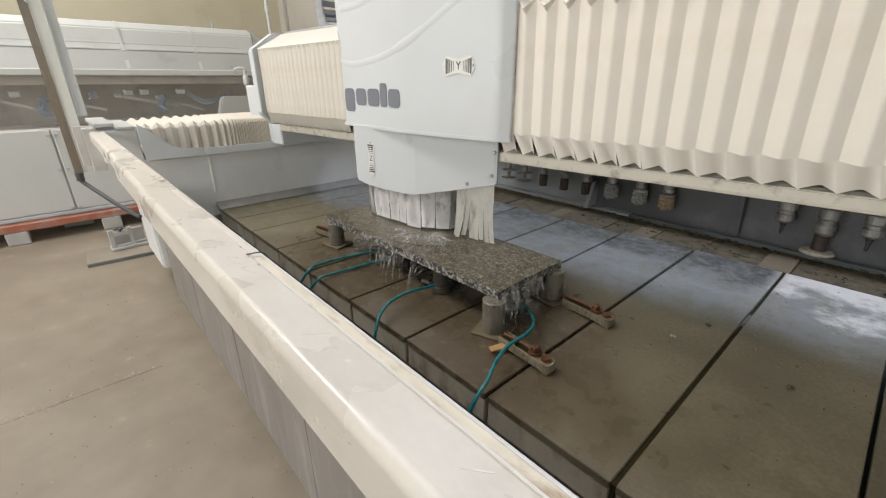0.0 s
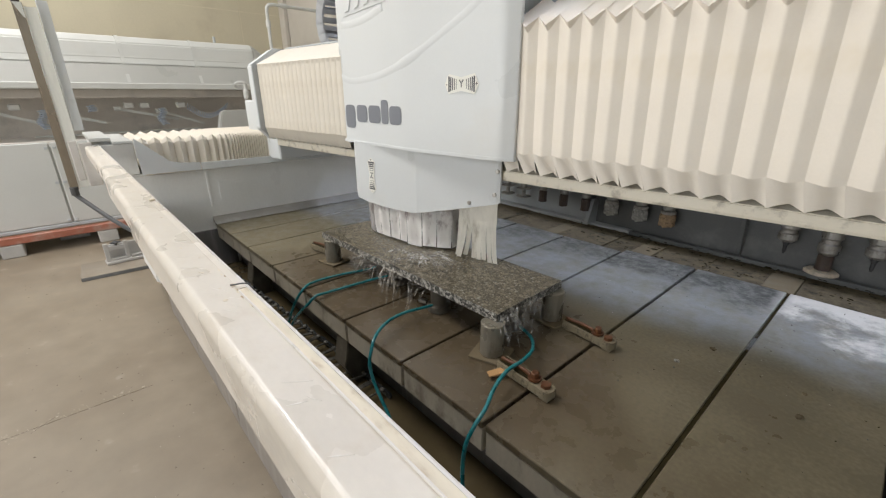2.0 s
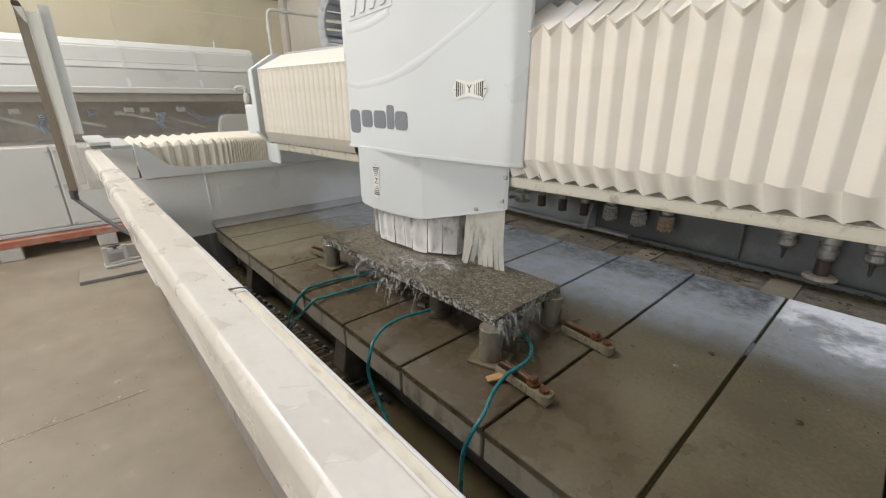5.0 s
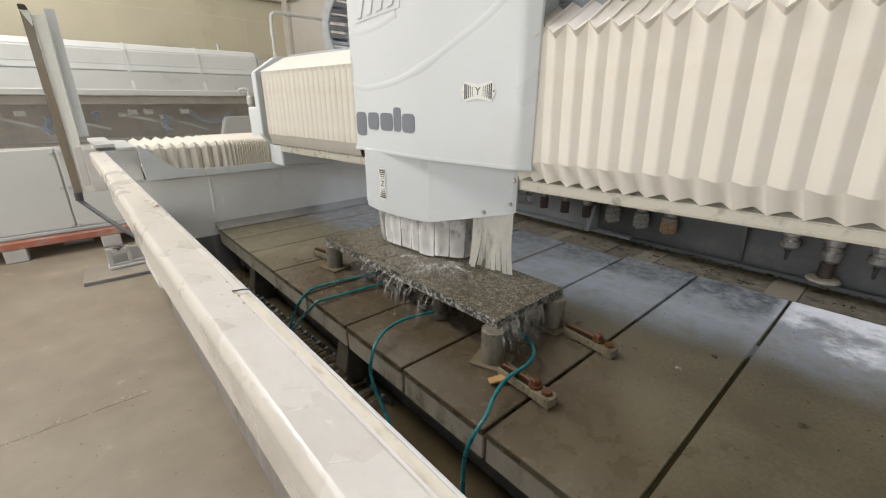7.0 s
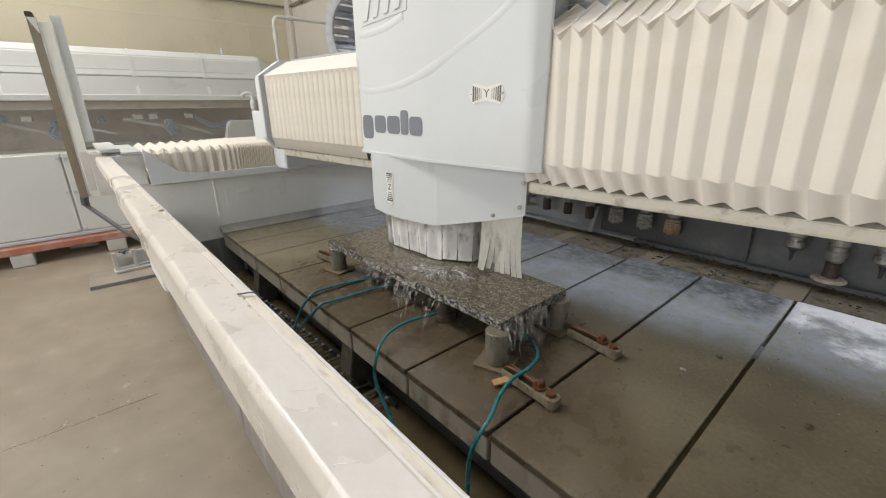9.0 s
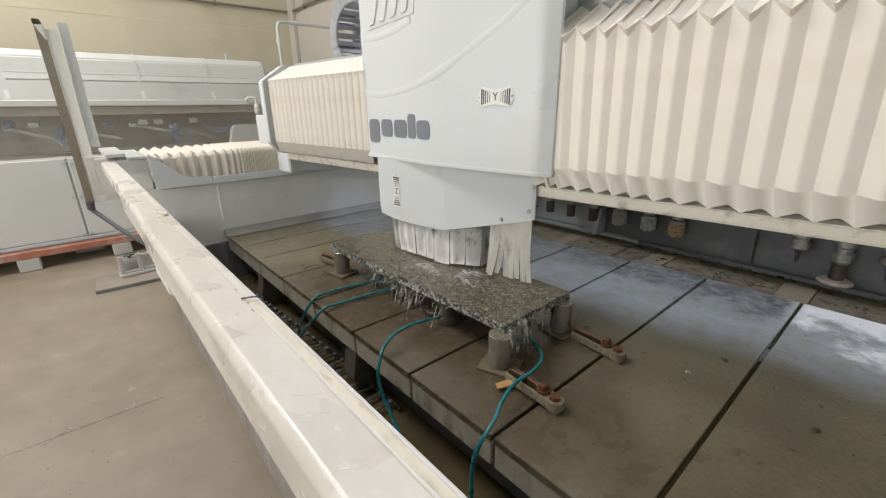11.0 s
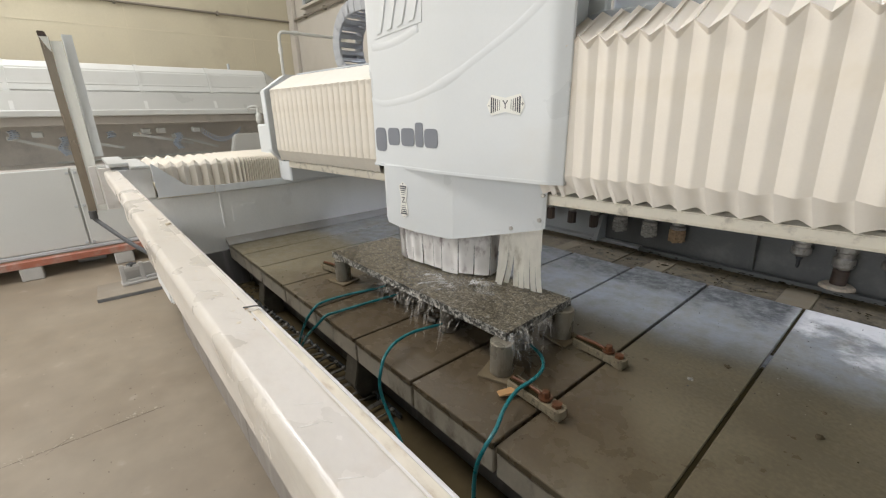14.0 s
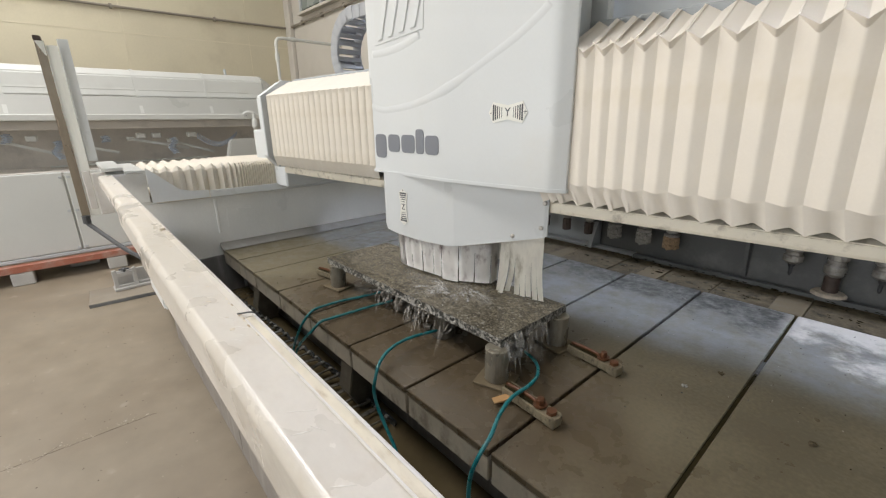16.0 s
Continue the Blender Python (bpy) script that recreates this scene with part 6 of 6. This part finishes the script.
def pour(seed, length, reach, spread, n, r):
    """Water thrown off an edge: strands that leave it flat, curl down and break into drops."""
    random.seed(seed)
    b = bmesh.new()
    side = random.uniform(-0.5, 0.2)
    for k in range(n):
        x = random.uniform(-spread, spread)
        out, ln = reach * random.uniform(0.2, 1.0), length * random.choice((0.25, 0.4, 0.6, 1.0))
        drift, wave = side * reach + random.uniform(-0.02, 0.02), random.uniform(0, 6)
        rr = r * random.choice((0.35, 0.5, 0.7, 1.2))
        start = 0.0 if k % 3 else random.uniform(0.1, 0.35)
        pts, ws = [], []
        for i in range(10):
            t = start + (1 - start) * i / 9
            pts.append(Vector((x + drift * t + 0.004 * math.sin(8 * t + wave), -out * t, 0.004 - ln * t ** 1.7)))
            ws.append(rr * (0.12 + math.sin(math.pi * (0.12 + 0.84 * i / 9)) ** 0.7) * (1 + 0.4 * math.sin(9 * t + wave)))
        ribbon(pts, ws, b)
        for q in range(5):
            t = random.uniform(0.7, 1.9)
            drop(b, Vector((x + drift * t + random.gauss(0, 0.012), -out * min(t, 1.1) + random.gauss(0, 0.008), max(-ln * t ** 1.7, -0.155))), r * random.uniform(0.12, 0.3), random.uniform(1.5, 4.0))
    return b


def water_things():
    out = []
    f = empty("falling_water", pose(0, 0, 0))
    tagged(f, "foamy water streaks pouring off the slab's front edge", "water")
    for k in range(26):
        s = part("streak", pour(40 + k, 0.16, 0.065, 0.045, 3, 0.0044), M["foam"], f, smooth=True)
        tagged(s, kind="stuff")
        out.append((s, "front", k))
    g = empty("falling_water", pose(0, 0, 0))
    tagged(g, "thin water streaks falling off the slab's end", "water")
    for k in range(11):
        s = part("streak", pour(80 + k, 0.155, 0.045, 0.040, 5, 0.0058), M["veil"], g, smooth=True)
        tagged(s, kind="stuff")
        out.append((s, "end", k))
    j = empty("water_jets", pose(0, 0, 0))
    tagged(j, "fine white water spray thrown across the slab", "water")
    for k in range(8):
        random.seed(120 + k)
        b = bmesh.new()
        for i in range(3):
            a, ln, lift = random.gauss(0, 0.5), random.uniform(0.06, 0.16), random.uniform(0.004, 0.03)
            pts = [Vector((ln * t * math.cos(a), ln * t * math.sin(a) + 0.01 * math.sin(5 * t + i), 0.003 + 4 * lift * t * (1 - 0.8 * t))) for t in [q / 7 for q in range(8)]]
            wd = random.uniform(0.003, 0.008)
            rows = []
            for q, c in enumerate(pts):
                w = wd * (0.15 + math.sin(math.pi * (0.08 + 0.88 * q / 7)))
                rows.append([b.verts.new(c + Vector((-math.sin(a) * w * x, math.cos(a) * w * x, w * (1 - x * x)))) for x in (-1.0, -0.4, 0.4, 1.0)])
            for p_, q_ in zip(rows, rows[1:]):
                for h in range(3):
                    b.faces.new((p_[h], p_[h + 1], q_[h + 1], q_[h]))
        for i in range(26):
            d = 0.18 * random.random() ** 0.7
            drop(b, Vector((d, random.gauss(0, 0.35) * d, 0.003 + abs(random.gauss(0, 0.3)) * d * (1 - 4 * d))), 0.0012 * random.uniform(0.6, 1.5), 1.3)
        ob = part("spray", b, M["jet"], j, smooth=True)
        tagged(ob, kind="stuff")
        out.append((ob, "jet", k))
    # drifting veils of mist, each a bowed sheet
    for k in range(6):
        random.seed(160 + k)
        b = bmesh.new()
        w, h = random.uniform(0.07, 0.12), random.uniform(0.035, 0.06)
        rows = []
        for i in range(9):
            x = -1 + i / 4
            rows.append([b.verts.new((w * x, -0.03 * (1 - x * x) + 0.012 * math.sin(4 * x + k), h * z * (1 - 0.8 * x * x) + 0.002)) for z in (0.0, 0.25, 0.5, 0.75, 1.0)])
        for p_, q_ in zip(rows, rows[1:]):
            for i in range(4):
                b.faces.new((p_[i], p_[i + 1], q_[i + 1], q_[i]))
        ob = part("mist", b, M["mist"], j, smooth=True)
        tagged(ob, kind="stuff")
        out.append((ob, "mist", k))
    return out


# ---------- build ----------
hall()
far_machine()
floor_fixture()
side_rail()
side_bellows()
work_table()
basin()
barrier()
light_mast()
bridge()
BELLOWS = gantry_bellows()
CHAIN = cable_chain()
HEAD = machining_head()
slab()
for x, y, a in ((-0.215, 0.262, 20), (-0.215, 0.640, -8), (-1.42, 0.272, 12), (-1.42, 0.60, -10)):
    riser(x, y, a)
for x, y, a in ((-0.03, 0.222, -4), (-0.032, 0.622, -6), (-1.58, 0.30, 8)):
    clamp(x, y, a)
for x, y, a in ((-0.60, 0.345, 200), (-0.30, 0.47, 100), (-0.95, 0.38, 200), (-1.12, 0.42, 220)):
    suction_pod(x, y, a)
hoses()
table_litter()
table_grit()
rear_rack()
for x, k in ((-1.605, "disc"), (-1.438, "disc"), (-1.25, "core"), (-1.06, "core"), (-0.877, "core"), (-0.68, "cup"), (-0.48, "cup"), (-0.306, "cup"), (0.30, "small"), (0.47, "wheel"), (0.64, "small"), (0.95, "core")):
    tool(x, k)
WATER = water_things()

# slide of the head along the bridge: seconds, metres
SLIDE = [(0, -0.0975), (1, -0.0872), (2, -0.0740), (3, -0.0596), (4, -0.0442), (5, -0.0298), (6, -0.0147), (7, 0.0000), (8, 0.0157), (9, 0.0310), (10, 0.0459), (11, 0.0608), (12, 0.0768), (13, 0.0918), (14, 0.1072), (15, 0.1227), (16, 0.1376)]


def slide_at(t):
    return float(np.interp(t, [a for a, _ in SLIDE], [b for _, b in SLIDE]))


# folds beside the head: place at the start, share of the head's slide that each one follows
FOLDS = [(-0.45, 0.82), (-0.368, 0.63), (-0.286, 0.374), (-0.205, 0.315), (-0.128, 0.27), (-0.054, 0.19), (0.024, 0.085), (0.099, 0.034), (0.176, 0.01), (0.257, 0.0)]


def fold_at(k, d):
    u, f = FOLDS[k] if k < len(FOLDS) else (0.337 + 0.0795 * (k - len(FOLDS)), 0.0)
    return u + f * (d + 0.0975)


def motions():
    walk(HEAD, [(t, BRIDGE @ pose(d, 0, 0)) for t, d in SLIDE])
    walk(CHAIN, [(t, BRIDGE @ pose(-2.22 + d / 2, 0.79, 1.99)) for t, d in SLIDE])
    for name, pleats in BELLOWS:
        n = len(pleats)
        for i, ob in enumerate(pleats):
            rows = []
            for t, d in SLIDE:
                if name == "right":
                    u = 0.5 * (fold_at(i, d) + fold_at(i + 1, d))
                else:
                    u = -2.402 + (1.012 + d) * (i + 0.5) / n
                rows.append((t, pose(u, 0, 0)))
            walk(ob, rows)
    u = BRIDGE.to_3x3() @ Vector((1, 0, 0))
    for ob, kind, k in WATER:
        random.seed(300 + k + len(kind))
        rows, t = [], 0.0
        period, phase = random.uniform(0.4, 0.6), random.uniform(0, 1)
        x0 = random.uniform(-1, 1)
        a0 = random.uniform(-150, 20)
        while t < 16.0:
            d = slide_at(t)
            if kind == "jet":
                p = Vector((-0.745, 0.465, 0.774)) + u * d
                rows.append((t, pose(p.x + 0.05 * math.cos(radians(a0)), p.y - 0.03 + 0.05 * math.sin(radians(a0)), p.z, 0, 0, a0)))
                a0 = min(max(a0 + random.uniform(-30, 30), -150), 20)
            elif kind == "mist":
                p = Vector((-0.68 + 0.12 * x0, 0.42 + 0.06 * math.sin(3 * k), 0.780)) + u * d
                rows.append((t, pose(p.x + random.uniform(-0.02, 0.02), p.y + random.uniform(-0.02, 0.02), p.z, 0, 0, random.uniform(-25, 25))))
            else:
                fall = 0.05 * ((t / period + phase) % 1.0)
                if kind == "front":
                    rows.append((t, pose(-0.76 + 0.8 * d + 0.26 * x0 * abs(x0) ** 0.5, 0.252 - 0.006 * abs(math.sin(7 * k)), 0.768 - 0.5 * fall, 0, 0, 25 * math.sin(t + k))))
                else:
                    rows.append((t, pose(-0.203 + 0.006 * abs(x0), 0.42 + 0.15 * x0, 0.764 - 0.5 * fall, 0, 0, 90 + 12 * math.sin(2 * t + k))))
            t = round(t + 0.2, 3)
        rows.append((16.0, rows[-1][1]))
        walk(ob, rows)


motions()
